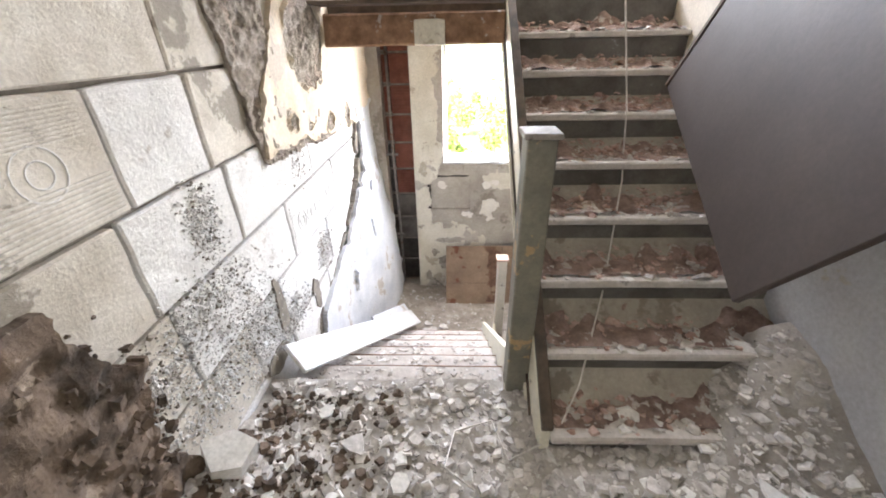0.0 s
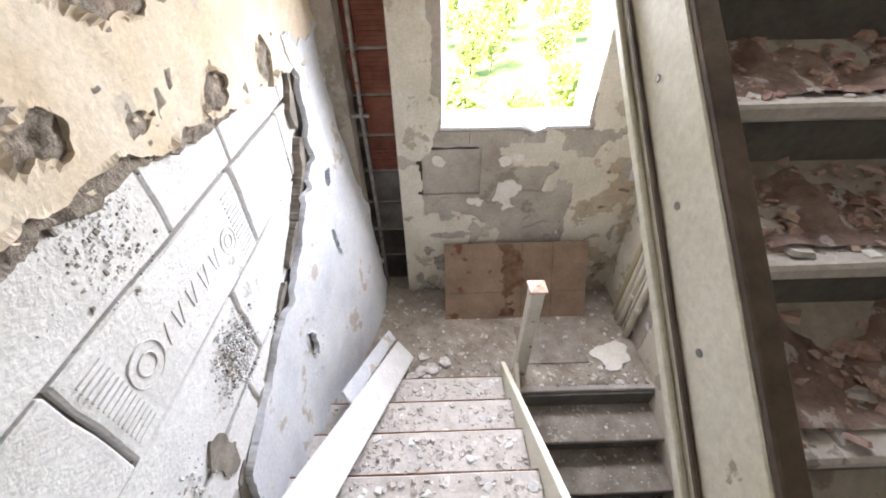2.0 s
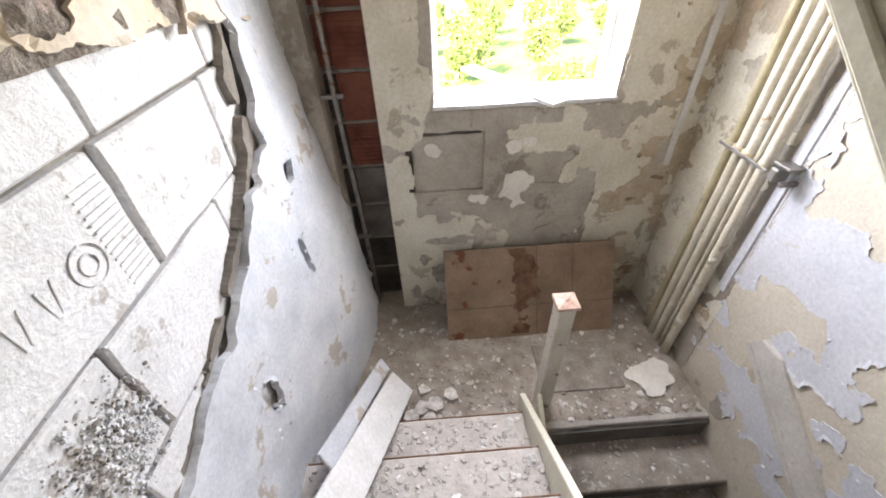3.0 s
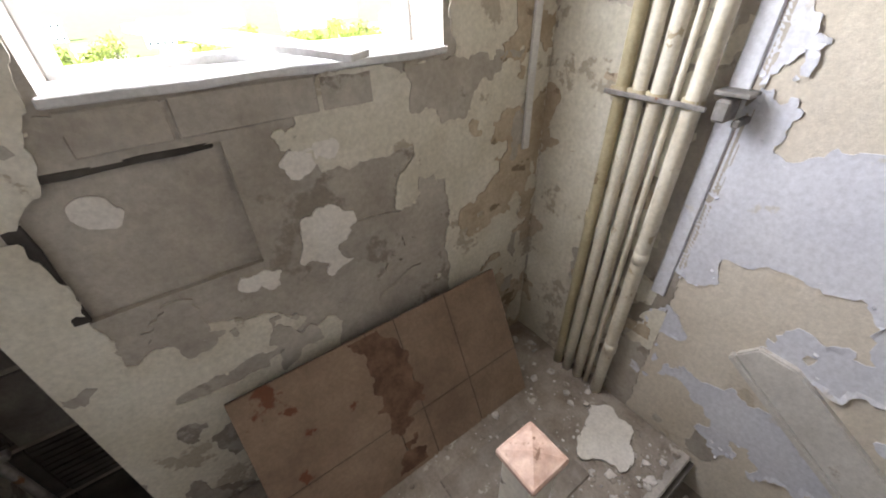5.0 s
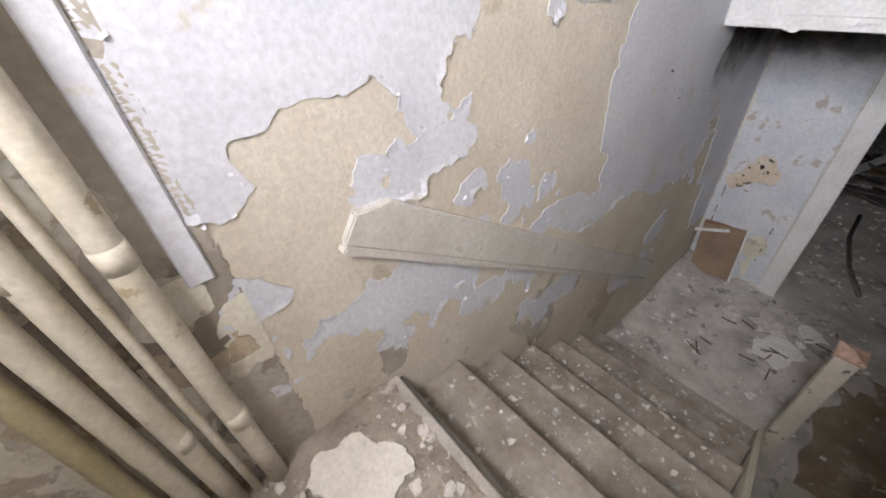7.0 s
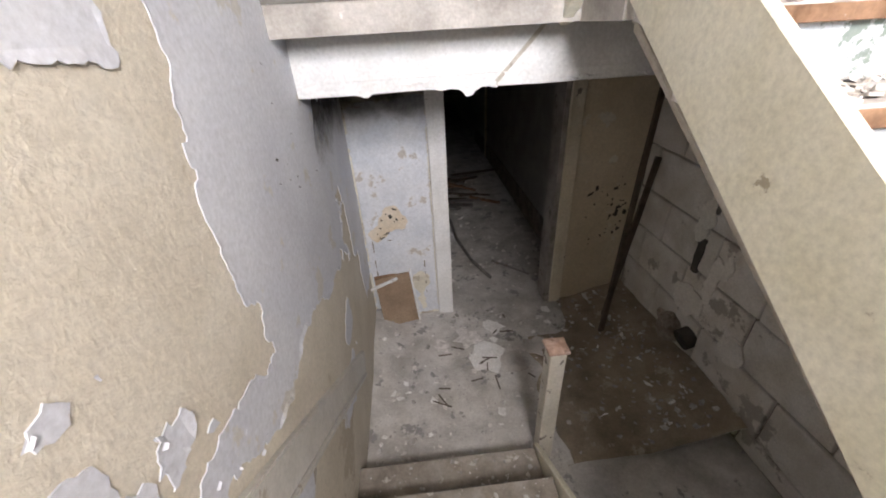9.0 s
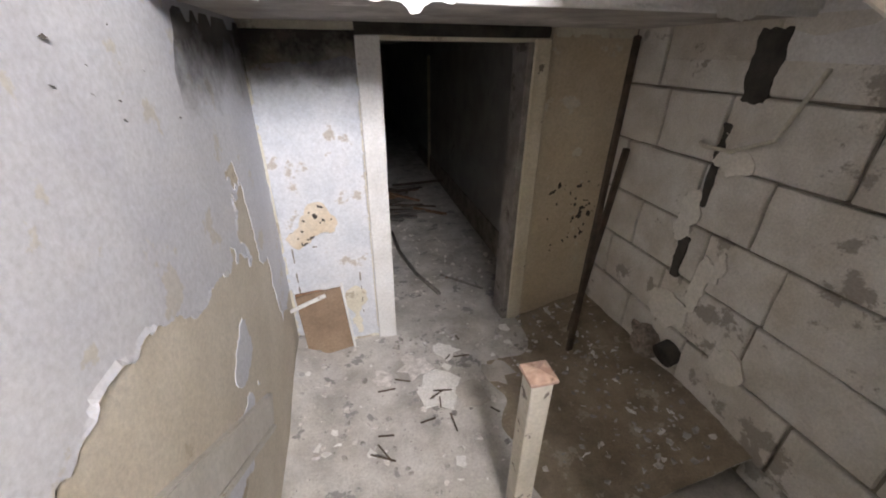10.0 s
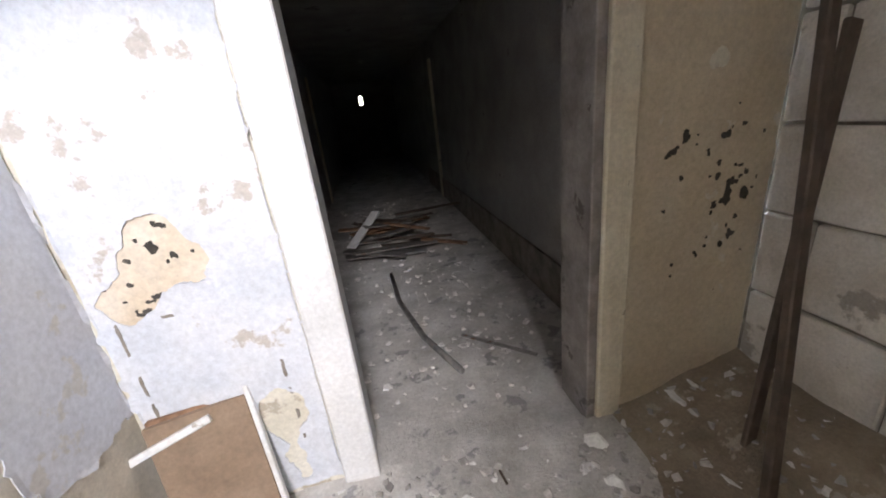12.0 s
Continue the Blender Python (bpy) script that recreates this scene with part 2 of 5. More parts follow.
def beam_between(a, b, wide, thick, up=(0, 0, 1), bevel=0.003):
    """A board from a to b: wide across, thick along up."""
    a, b = Vector(a), Vector(b)
    d = (b - a).normalized()
    s = d.cross(Vector(up)).normalized()
    u = s.cross(d)
    m = Matrix((d, s, u)).transposed().to_4x4()
    m.translation = (a + b) / 2
    h = (b - a).length / 2
    return box(-h, h, -wide / 2, wide / 2, -thick / 2, thick / 2, bevel, m)


def tube(points, r, sides=10, bm=None, caps=True):
    bm = bm or bmesh.new()
    pts = [Vector(p) for p in points]
    rings = []
    for i, p in enumerate(pts):
        d = (pts[min(i + 1, len(pts) - 1)] - pts[max(i - 1, 0)]).normalized()
        s = d.cross(Vector((0.31, 0.9, 0.2))).normalized()
        u = s.cross(d)
        rings.append([bm.verts.new(p + (s * math.cos(k) + u * math.sin(k)) * r) for k in (2 * math.pi * j / sides for j in range(sides))])
    for a, b in zip(rings, rings[1:]):
        for j in range(sides):
            bm.faces.new((a[j], a[(j + 1) % sides], b[(j + 1) % sides], b[j]))
    if caps:
        bm.faces.new(rings[0][::-1])
        bm.faces.new(rings[-1])
    bmesh.ops.recalc_face_normals(bm, faces=bm.faces)
    return bm


def solid(xs, ys, zs, full):
    """A body from the cells of an uneven grid for which full(x, y, z) holds at the cell's middle; only its skin is made."""
    bm, seen = bmesh.new(), {}

    def v(i, j, k):
        if (i, j, k) not in seen:
            seen[i, j, k] = bm.verts.new((xs[i], ys[j], zs[k]))
        return seen[i, j, k]
    n = (len(xs) - 1, len(ys) - 1, len(zs) - 1)
    on = {(i, j, k) for i in range(n[0]) for j in range(n[1]) for k in range(n[2])
          if full((xs[i] + xs[i + 1]) / 2, (ys[j] + ys[j + 1]) / 2, (zs[k] + zs[k + 1]) / 2)}
    for i, j, k in on:
        for d, q in (((-1, 0, 0), ((0, 0, 0), (0, 0, 1), (0, 1, 1), (0, 1, 0))), ((1, 0, 0), ((1, 0, 0), (1, 1, 0), (1, 1, 1), (1, 0, 1))),
                     ((0, -1, 0), ((0, 0, 0), (1, 0, 0), (1, 0, 1), (0, 0, 1))), ((0, 1, 0), ((0, 1, 0), (0, 1, 1), (1, 1, 1), (1, 1, 0))),
                     ((0, 0, -1), ((0, 0, 0), (0, 1, 0), (1, 1, 0), (1, 0, 0))), ((0, 0, 1), ((0, 0, 1), (1, 0, 1), (1, 1, 1), (0, 1, 1)))):
            if (i + d[0], j + d[1], k + d[2]) not in on:
                bm.faces.new([v(i + a, j + b, k + c) for a, b, c in q])
    return bm


def hash2(i, j, s):
    h = np.sin(i * 127.1 + j * 311.7 + s * 74.7) * 43758.5453
    return h - np.floor(h)


def value_noise(u, v, s):
    i, j = np.floor(u), np.floor(v)
    f, g = u - i, v - j
    f, g = f * f * (3 - 2 * f), g * g * (3 - 2 * g)
    return (hash2(i, j, s) * (1 - f) + hash2(i + 1, j, s) * f) * (1 - g) + (hash2(i, j + 1, s) * (1 - f) + hash2(i + 1, j + 1, s) * f) * g


def rough_field(u, v, scale, s, octaves=4):
    """Uneven field between about -1 and 1."""
    t, a = 0, 0.55
    for o in range(octaves):
        t = t + a * (2 * value_noise(u * scale * 2 ** o, v * scale * 2 ** o, s + o) - 1)
        a *= 0.55
    return t


def sheet(name, material, place, u0, u1, v0, v1, cell, field, thick, parent=None, label="", curl=0.0):
    """A layer of plaster or paint with a ragged outline: it lies where field(u, v) > 0 and is thick deep.
    place(u, v, d) gives the point at depth d before the wall."""
    nu, nv = int((u1 - u0) / cell) + 1, int((v1 - v0) / cell) + 1
    uu, vv = np.meshgrid(u0 + cell * np.arange(nu), v0 + cell * np.arange(nv), indexing="ij")
    f = field(uu, vv)
    gu, gv = np.gradient(f, cell)
    g2 = gu ** 2 + gv ** 2 + 1e-6
    mid = (f[:-1, :-1] + f[1:, :-1] + f[:-1, 1:] + f[1:, 1:]) / 4
    on = mid > 0
    cnt = np.zeros(f.shape)
    for a in (0, 1):
        for b in (0, 1):
            cnt[a:a + nu - 1, b:b + nv - 1] += on
    edge = (cnt > 0) & (cnt < 4)
    lim = 0.6 * cell
    du, dv = np.where(edge, np.clip(-f * gu / g2, -lim, lim), 0), np.where(edge, np.clip(-f * gv / g2, -lim, lim), 0)
    uu, vv = np.clip(uu + du, u0, u1), np.clip(vv + dv, v0, v1)
    d = thick * (0.8 + 0.4 * value_noise(uu * 9, vv * 9, 3)) + curl * np.where(edge, value_noise(uu * 14, vv * 14, 8) ** 3, 0)
    ids, verts, faces = -np.ones(f.shape, int), [], []

    def vid(i, j):
        if ids[i, j] < 0:
            ids[i, j] = len(verts)
            verts.append(place(uu[i, j], vv[i, j], d[i, j]))
        return int(ids[i, j])
    low = {}

    def lid(i, j):
        if (i, j) not in low:
            low[i, j] = len(verts)
            verts.append(place(uu[i, j], vv[i, j], 0.0 if not curl else max(0.0, d[i, j] - thick)))
        return low[i, j]
    for i, j in zip(*np.nonzero(on)):
        i, j = int(i), int(j)
        faces.append((vid(i, j), vid(i + 1, j), vid(i + 1, j + 1), vid(i, j + 1)))
        for (a, b), (p, q) in (((i - 1, j), ((i, j + 1), (i, j))), ((i + 1, j), ((i + 1, j), (i + 1, j + 1))), ((i, j - 1), ((i, j), (i + 1, j))), ((i, j + 1), ((i + 1, j + 1), (i, j + 1)))):
            if not (0 <= a < nu - 1 and 0 <= b < nv - 1 and on[a, b]):
                faces.append((vid(*q), vid(*p), lid(*p), lid(*q)))
    me = bpy.data.meshes.new(name)
    me.from_pydata([tuple(map(float, p)) for p in verts], [], faces)
    return put(name, me, material, parent, label)


def chips(name, material, count, spot, lo, hi, label, seed=1, flat=0.45, parent=None):
    """Broken bits in one mesh; spot(rng) gives the place a bit lies at and how far it may tilt."""
    rng = random.Random(seed)
    verts, faces = [], []
    for _ in range(count):
        x, y, z = spot(rng)
        r = lo + (hi - lo) * rng.random() ** 3
        n = rng.choice((4, 5, 5, 6))
        h = r * flat * (0.4 + rng.random())
        a0 = rng.random() * 7
        tilt = Euler((rng.gauss(0, 0.28), rng.gauss(0, 0.28), 0)).to_matrix()
        base = len(verts)
        rad = [r * (0.6 + 0.7 * rng.random()) for _ in range(n)]
        for top in (0, 1):
            for k in range(n):
                a = a0 + 2 * math.pi * k / n
                q = tilt @ Vector((math.cos(a) * rad[k] * (1 - 0.2 * top), math.sin(a) * rad[k] * (1 - 0.2 * top), h * (top - 0.25)))
                verts.append((x + q.x, y + q.y, z + q.z))
        faces.append(tuple(range(base + n, base + 2 * n)))
        for k in range(n):
            faces.append((base + k, base + (k + 1) % n, base + n + (k + 1) % n, base + n + k))
    me = bpy.data.meshes.new(name)
    me.from_pydata(verts, [], faces)
    ob = put(name, me, material, parent)
    return tagged(ob, label, "rubble", "", "stuff")


def ground_sheet(name, material, x0, x1, y0, y1, cell, height, label=""):
    """An uneven layer of dust and rubble whose height is given by height(x, y)."""
    xs, ys = np.arange(x0, x1 + cell / 2, cell), np.arange(y0, y1 + cell / 2, cell)
    verts = [(float(x), float(y), float(height(x, y))) for x in xs for y in ys]
    n = len(ys)
    faces = [(i * n + j, (i + 1) * n + j, (i + 1) * n + j + 1, i * n + j + 1) for i in range(len(xs) - 1) for j in range(n - 1)]
    me = bpy.data.meshes.new(name)
    me.from_pydata(verts, [], faces)
    for p in me.polygons:
        p.use_smooth = True
    return put(name, me, material, None, label)


# ------------------------------------------------------------------ the shell
XL, XR, YF, YD = -0.78, 1.5, 3.87, -0.28
ZA, ZH, ZB, ZU = 0.0, -1.246, -2.492, 1.65
TOP = 3.6
WX0, WX1, WZ0, WZ1 = -0.02, 0.97, 0.30, 1.42
CX0, CX1 = -0.62, -0.335


def structure(ob, label, category):
    return tagged(ob, label, category, "", "structure")


def far_full(x, y, z):
    if WX0 < x < WX1 and (WZ0 < z < WZ1 or 2.15 < z < 3.27):
        return False
    if CX0 < x < CX1 and y < YF + 0.21 and z > ZH:
        return False
    if -0.2 < x < 0.26 and y < YF + 0.02 and -0.22 < z < 0.16:
        return False
    return True


wall_north = structure(part("wall_north", solid([XL - 0.25, CX0, CX1, -0.2, WX0, 0.26, WX1, XR + 0.25], [YF, YF + 0.02, YF + 0.21, YF + 0.3],
                       [ZB - 0.2, ZH, -0.22, 0.16, WZ0, WZ1, 2.15, 3.27, TOP + 0.2], far_full), M_CEMENT),
                       "grey cement-rendered wall with peeling cream paint and a window", "wall")
wall_east = structure(part("wall_east", box(XR, XR + 0.25, YD - 0.2, YF, ZB - 0.2, TOP + 0.2), M_BEIGE),
                      "beige roughcast stairwell wall under peeling pale blue paint", "wall")
wall_west = structure(part("wall_west", box(XL - 0.25, XL - 0.022, YD - 0.2, YF, ZB - 0.2, TOP + 0.2), M_MORTAR),
                      "bare aerated concrete block wall with fallen plaster", "wall")
DX0, DX1, DZ = -0.085, 0.83, -0.50
wall_south = structure(part("wall_south", solid([XL, DX0, DX1, XR], [YD - 0.2, YD], [ZB + 0.001, DZ, TOP + 0.2],
                       lambda x, y, z: not (DX0 < x < DX1 and z < DZ)), M_CREAM), "cream plastered wall with a doorway to a dark corridor", "wall")
ceiling = structure(part("ceiling", box(XL - 0.25, XR + 0.25, YD - 0.2, YF + 0.3, TOP, TOP + 0.2), M_CREAM), "plain pale stairwell ceiling", "ceiling")

# landings
landing_upper = structure(part("landing_1", solid([XL, 0.40, XR], [YD, 0.71, 0.93, 1.23], [-0.42, -0.2, ZA],
                          lambda x, y, z: y < 0.71 or (x < 0.4 and z > -0.2) or (y < 0.93 and z > -0.2)), M_FLOOR), "concrete landing slab covered in plaster rubble", "landing")
landing_half = structure(part("landing_2", box(XL, XR, 2.82, YF, ZH - 0.18, ZH, 0.006), M_FLOOR), "dusty concrete half landing with broken edge", "landing")
landing_top = structure(part("landing_3", box(XL, XR, 2.86, YF, ZU - 0.14, ZU), M_DARKWOOD), "dark timber landing above the window", "landing")
floor_low = structure(part("floor", box(XL, XR, YD - 0.2, YF, ZB - 0.2, ZB), M_PALEFLOOR), "dusty grey concrete floor strewn with debris", "floor")

# white painted edge beam below the upper landing, with a torn lower edge
edge = thing("edge_beam", (0.36, 0.72, -0.42), "white painted concrete edge beam with ragged bottom paint", "beam", kind="structure")
part("beam_face", wear(box(XL, XR, 0.711, 0.735, -0.425, -0.004, 0.003), 0.003, 8), M_WHITEWOOD, edge)

CRACKS = ((0.66, -0.41, 0.42, -0.15), (0.42, -0.15, 0.37, -0.06))
for xa, za_, xb, zb_ in CRACKS:
    part("crack", wear(beam_between((xa, 0.736, za_), (xb, 0.736, zb_), 0.016, 0.004, (0, 1, 0), 0.0), 0.006, 4), M_CEMENT, edge, "grey diagonal crack")

# timber beam at the edge of the landing above
top_beam = thing("landing_beam", (-0.2, 2.8, 1.4), "weathered brown timber beam with torn white patch", "beam", kind="structure")
part("beam", wear(box(XL, 0.42, 2.74, 2.858, 1.40, 1.585, 0.012), 0.006, 6), M_NOSE, top_beam)
part("patch", wear(box(-0.16, 0.04, 2.728, 2.739, 1.40, 1.545, 0.003), 0.008, 3), M_CREAM, top_beam, "torn pale paper patch")

# ------------------------------------------------------------------ stairs


def flight(label, x0, x1, steps, y_of, z_of, sign, riser_mat, tread_mat, base, nose_mat=None):
    """A flight with a tread and a riser for each step. sign: +1 where it climbs towards +y."""
    st = thing("stair_flight", base, label, "staircase", "flights of the stairwell")
    for i in range(steps):
        y, z, yn = y_of(i), z_of(i), y_of(i + 1)
        zp = z_of(i - 1)
        lo, hi = sorted((y - sign * 0.025, yn + sign * 0.02))
        part("tread", wear(box(x0, x1, lo, hi, z - 0.035, z, 0.007), 0.004, 3), tread_mat, st)
        if nose_mat:
            e = y - sign * 0.028
            part("nosing", wear(box(x0, x1, min(e, e - sign * 0.006), max(e, e - sign * 0.006), z - 0.044, z - 0.005, 0.002), 0.002, 4), nose_mat, st, "bare brown wooden nosing")
        lo, hi = sorted((y, y + sign * 0.02))
        part("riser", box(x0, x1, lo, hi, zp, z - 0.036), riser_mat, st)
    return st


G, R = 0.265, 0.178
# down from the upper landing to the half landing: treads 1..6
down_1 = flight("worn stair flight down to the half landing, thick with dust", XL, 0.362, 6, lambda i: 2.82 - G * i, lambda i: ZH + R * (i + 1), -1, M_WRISER, M_DUST, (-0.2, 2.0, ZH), M_NOSE)
part("riser", box(XL, 0.35, 1.21, 1.23, -0.2, -0.002), M_WRISER, down_1)
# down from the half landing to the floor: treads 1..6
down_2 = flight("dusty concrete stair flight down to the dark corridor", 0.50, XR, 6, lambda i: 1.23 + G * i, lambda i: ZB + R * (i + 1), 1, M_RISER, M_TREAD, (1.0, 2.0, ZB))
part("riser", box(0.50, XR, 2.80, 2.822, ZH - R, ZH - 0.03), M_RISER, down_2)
# up to the landing above
UR = 0.195
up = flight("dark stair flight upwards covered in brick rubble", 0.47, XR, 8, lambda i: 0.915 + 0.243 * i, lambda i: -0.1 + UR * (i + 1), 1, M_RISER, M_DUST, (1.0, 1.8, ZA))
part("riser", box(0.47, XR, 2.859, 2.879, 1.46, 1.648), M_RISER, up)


def slope_board(name, x0, x1, ya, za, yb, zb, depth, material, parent, label="", rise=0.0):
    """An upright board along a flight, from (ya, za) to (yb, zb) at its top edge."""
    bm = bmesh.new()
    vs = [bm.verts.new(p) for x in (x0, x1) for p in ((x, ya, za), (x, yb, zb), (x, yb, zb - depth), (x, ya, za - depth))]
    for q in ((0, 1, 2, 3), (7, 6, 5, 4), (0, 4, 5, 1), (1, 5, 6, 2), (2, 6, 7, 3), (3, 7, 4, 0)):
        bm.faces.new([vs[k] for k in q])
    bmesh.ops.recalc_face_normals(bm, faces=bm.faces)
    bmesh.ops.bevel(bm, geom=bm.edges[:], offset=0.004, segments=1, affect="EDGES")
    return part(name, wear(bm, 0.002, 2), material, parent, label)


slope_board("soffit", XL, 0.362, 1.23, -0.20, 2.86, -1.30, 0.03, M_CEMENT, down_1)
slope_board("stringer", 0.365, 0.398, 1.20, 0.20, 2.95, -1.05, 0.32, M_STRINGER, down_1, "aged cream painted stringer")
slope_board("soffit", 0.50, XR, 1.2, -2.62, 2.82, -1.42, 0.06, M_CEMENT, down_2)
slope_board("stringer", 0.47, 0.498, 1.18, -2.32, 2.95, -1.07, 0.24, M_STRINGER, down_2, "aged cream painted stringer")
slope_board("stringer", 0.425, 0.466, 0.90, 0.12, 2.86, 1.70, 0.33, M_STRINGER, up, "aged cream painted stringer with screw holes")
slope_board("bead", 0.408, 0.424, 0.90, -0.15, 2.86, 1.43, 0.04, M_STRINGER, up)
slope_board("bead", 0.414, 0.424, 0.90, -0.095, 2.86, 1.485, 0.022, M_DARKWOOD, up, "dark edge moulding")
slope_board("top_cap", 0.428, 0.475, 0.90, 0.146, 2.86, 1.726, 0.025, M_DARKWOOD, up, "dark brown worn top edge")
slope_board("soffit", 0.47, XR, 0.75, -0.12, 2.86, 1.50, 0.05, M_CEMENT, up)

for k in range(8):
    yy = 1.12 + 0.23 * k
    part("screw", tube([(0.423, yy, 0.12 + 0.806 * (yy - 0.9) - 0.15), (0.428, yy, 0.12 + 0.806 * (yy - 0.9) - 0.15)], 0.009, 8), M_METAL, up, "sunken screw head")

# slatted underside of the flight above the left side
over = thing("upper_flight_soffit", (-0.2, 1.9, 2.4), "dark boarded underside of the next stair flight", "staircase", kind="structure")
for i in range(9):
    y = 2.74 - i * 0.22
    part("plank", box(XL, 0.40, y - 0.215, y, 1.62 + i * 0.16, 1.64 + i * 0.16, 0.004), M_DARKWOOD, over)

# newel posts


def newel(x, y, z0, h, w, label, cap_mat, lean=0.0):
    p = thing("newel_post", (x, y, z0), label, "post", "newel posts")
    part("shaft", wear(box(x - w / 2, x + w / 2, y - w / 2, y + w / 2, z0, z0 + h, 0.005), 0.0025, 2), M_POST if h > 1 else M_NEWELPALE, p)
    cap = bmesh.new()
    s, z = w / 2 + 0.012, z0 + h
    box(x - s, x + s, y - s, y + s, z, z + 0.02, 0.004, None, cap)
    part("cap", cap, cap_mat, p, "flaking pinkish cap" if h < 1 else "worn grey cap")
    pyr = bmesh.new()
    q = [pyr.verts.new((x + a * s * 0.85, y + b * s * 0.85, z + 0.0205)) for a, b in ((-1, -1), (1, -1), (1, 1), (-1, 1))]
    t = pyr.verts.new((x, y, z + (0.034 if h < 1 else 0.024)))
    for k in range(4):
        pyr.faces.new((q[k], q[(k + 1) % 4], t))
    pyr.faces.new(q[::-1])
    part("cap_top", pyr, cap_mat, p)
    return p


newel(0.38, 1.23, ZA, 1.155, 0.10, "worn wooden newel post with flaking paint, darkened as backlit, on the upper landing", M_GREYCAP)
newel(0.53, 2.99, ZH, 0.90, 0.085, "pale painted newel post with pink cap on the half landing", M_PINK)
newel(0.42, 1.14, ZB, 0.885, 0.085, "stained wooden newel post with pink cap at the stair foot", M_PINK)

# ------------------------------------------------------------------ windows and the chase in the north wall


def window(name, z0, z1, label):
    w = thing(name, (0.475, YF + 0.2, z0), label, "window", kind="structure")
    y0, y1 = YF + 0.19, YF + 0.245
    part("frame_side", wear(box(WX0, WX0 + 0.035, y0, y1, z0, z1, 0.004), 0.002, 3), M_WHITEWOOD, w)
    part("frame_side", wear(box(WX1 - 0.035, WX1, y0, y1, z0, z1, 0.004), 0.002, 3), M_WHITEWOOD, w)
    part("frame_rail", wear(box(WX0 + 0.035, WX1 - 0.035, y0, y1, z0, z0 + 0.035, 0.004), 0.002, 3), M_WHITEWOOD, w)
    part("frame_rail", wear(box(WX0 + 0.035, WX1 - 0.035, y0, y1, z1 - 0.035, z1, 0.004), 0.002, 3), M_WHITEWOOD, w)
    part("sill", wear(box(WX0 - 0.01, WX1 + 0.01, YF - 0.012, YF + 0.188, z0 - 0.012, z0 + 0.012, 0.004), 0.009, 6), M_WHITEWOOD, w, "broken white plaster sill")
    return w


window("window_1", WZ0, WZ1, "bare white window opening with broken sill and no glass")
window("window_2", 2.15, 3.27, "bare white window opening above the upper landing")

loose = tagged(part("loose_board", wear(beam_between((0.20, 4.28, 0.395), (0.615, 3.73, 0.335), 0.10, 0.02, (0, 0, 1), 0.003), 0.002, 2), M_WHITEWOOD),
               "loose white painted board lying across the window sill", "board")

YC = YF + 0.08
# Brick colours here carry the shade of the recess.
brick_course = 0.285
for i in range(10):
    z0 = ZH + 0.02 + i * brick_course
    clay = i in (4, 5, 6, 7, 8, 9) or i == 1
    bm = box(CX0 + 0.075, CX1 - 0.004, YC + 0.085, YC + 0.128, z0, z0 + brick_course - 0.022, 0.004)
    if clay and i != 5:
        for k in range(9):
            zz = z0 + 0.02 + k * 0.027
            box(CX0 + 0.08, CX1 - 0.01, YC + 0.077, YC + 0.084, zz, zz + 0.014, 0.0, None, bm)
    part("brick", wear(bm, 0.002), M_CLAY if clay and i > 1 else (M_DIRTSHADE if i in (0, 1) else M_DARKCEMENT), wall_north)
    bm = box(CX0 + 0.002, CX0 + 0.07, YC + 0.09, YC + 0.128, z0 + 0.01, z0 + brick_course - 0.03, 0.004)
    if i % 2 == 0:
        for k in range(8):
            box(CX0 + 0.004, CX0 + 0.066, YC + 0.08, YC + 0.089, z0 + 0.02 + k * 0.029, z0 + 0.036 + k * 0.029, 0.0, None, bm)
    part("brick", bm, M_DIRTSHADE if i < 6 else M_CLAY, wall_north)
    part("mortar_bed", wear(box(CX0, CX1, YC + 0.088, YC + 0.129, z0 - 0.02, z0, 0.003), 0.003, 3), M_MORTAR, wall_north)
conduit = thing("conduit_pipe", (-0.55, YF + 0.04, ZH), "thin grey conduit with clips in the open wall chase", "pipe")
part("tube", tube([(-0.53, YF + 0.05, ZH), (-0.535, YF + 0.045, -0.4), (-0.55, YF + 0.04, 0.4), (-0.545, YF + 0.04, 1.45)], 0.014, 10), M_METAL, conduit, smooth=True)
for z in (0.38, -0.55):
    part("clip", box(-0.62, -0.50, YF + 0.03, YF + 0.055, z - 0.012, z + 0.012, 0.003), M_METAL, conduit)

# ------------------------------------------------------------------ layers of paint and plaster


def on_north(u, v, d):
    return (u, YF - d if d > 0 else YF + 0.003, v)


def on_east(u, v, d):
    return (XR - d if d > 0 else XR + 0.003, u, v)


def on_south(u, v, d):
    return (u, YD + d if d > 0 else YD - 0.003, v)


def smooth01(a, b, x):
    t = min(max((x - a) / (b - a), 0.0), 1.0)
    return t * t * (3 - 2 * t)


def on_west(u, v, d):
    if d <= 0:
        return (XL - 0.01, u, v)
    return (XL + d + 0.20 * smooth01(2.5, 3.6, u) * smooth01(0.9, -1.2, v) + 0.03 * float(value_noise(np.array(u * 3.0), np.array(v * 3.0), 5)) * smooth01(2.2, 2.8, u), u, v)


def on_beam(u, v, d):
    return (u, 0.734 + d, v)


def rect(u, v, u0, u1, v0, v1):
    return np.minimum(np.minimum(u - u0, u1 - u), np.minimum(v - v0, v1 - v))


def oval(u, v, cu, cv, ru, rv):
    return (1 - np.sqrt(((u - cu) / ru) ** 2 + ((v - cv) / rv) ** 2)) * min(ru, rv)


def any_of(*f):
    r = f[0]
    for x in f[1:]:
        r = np.maximum(r, x)
    return r


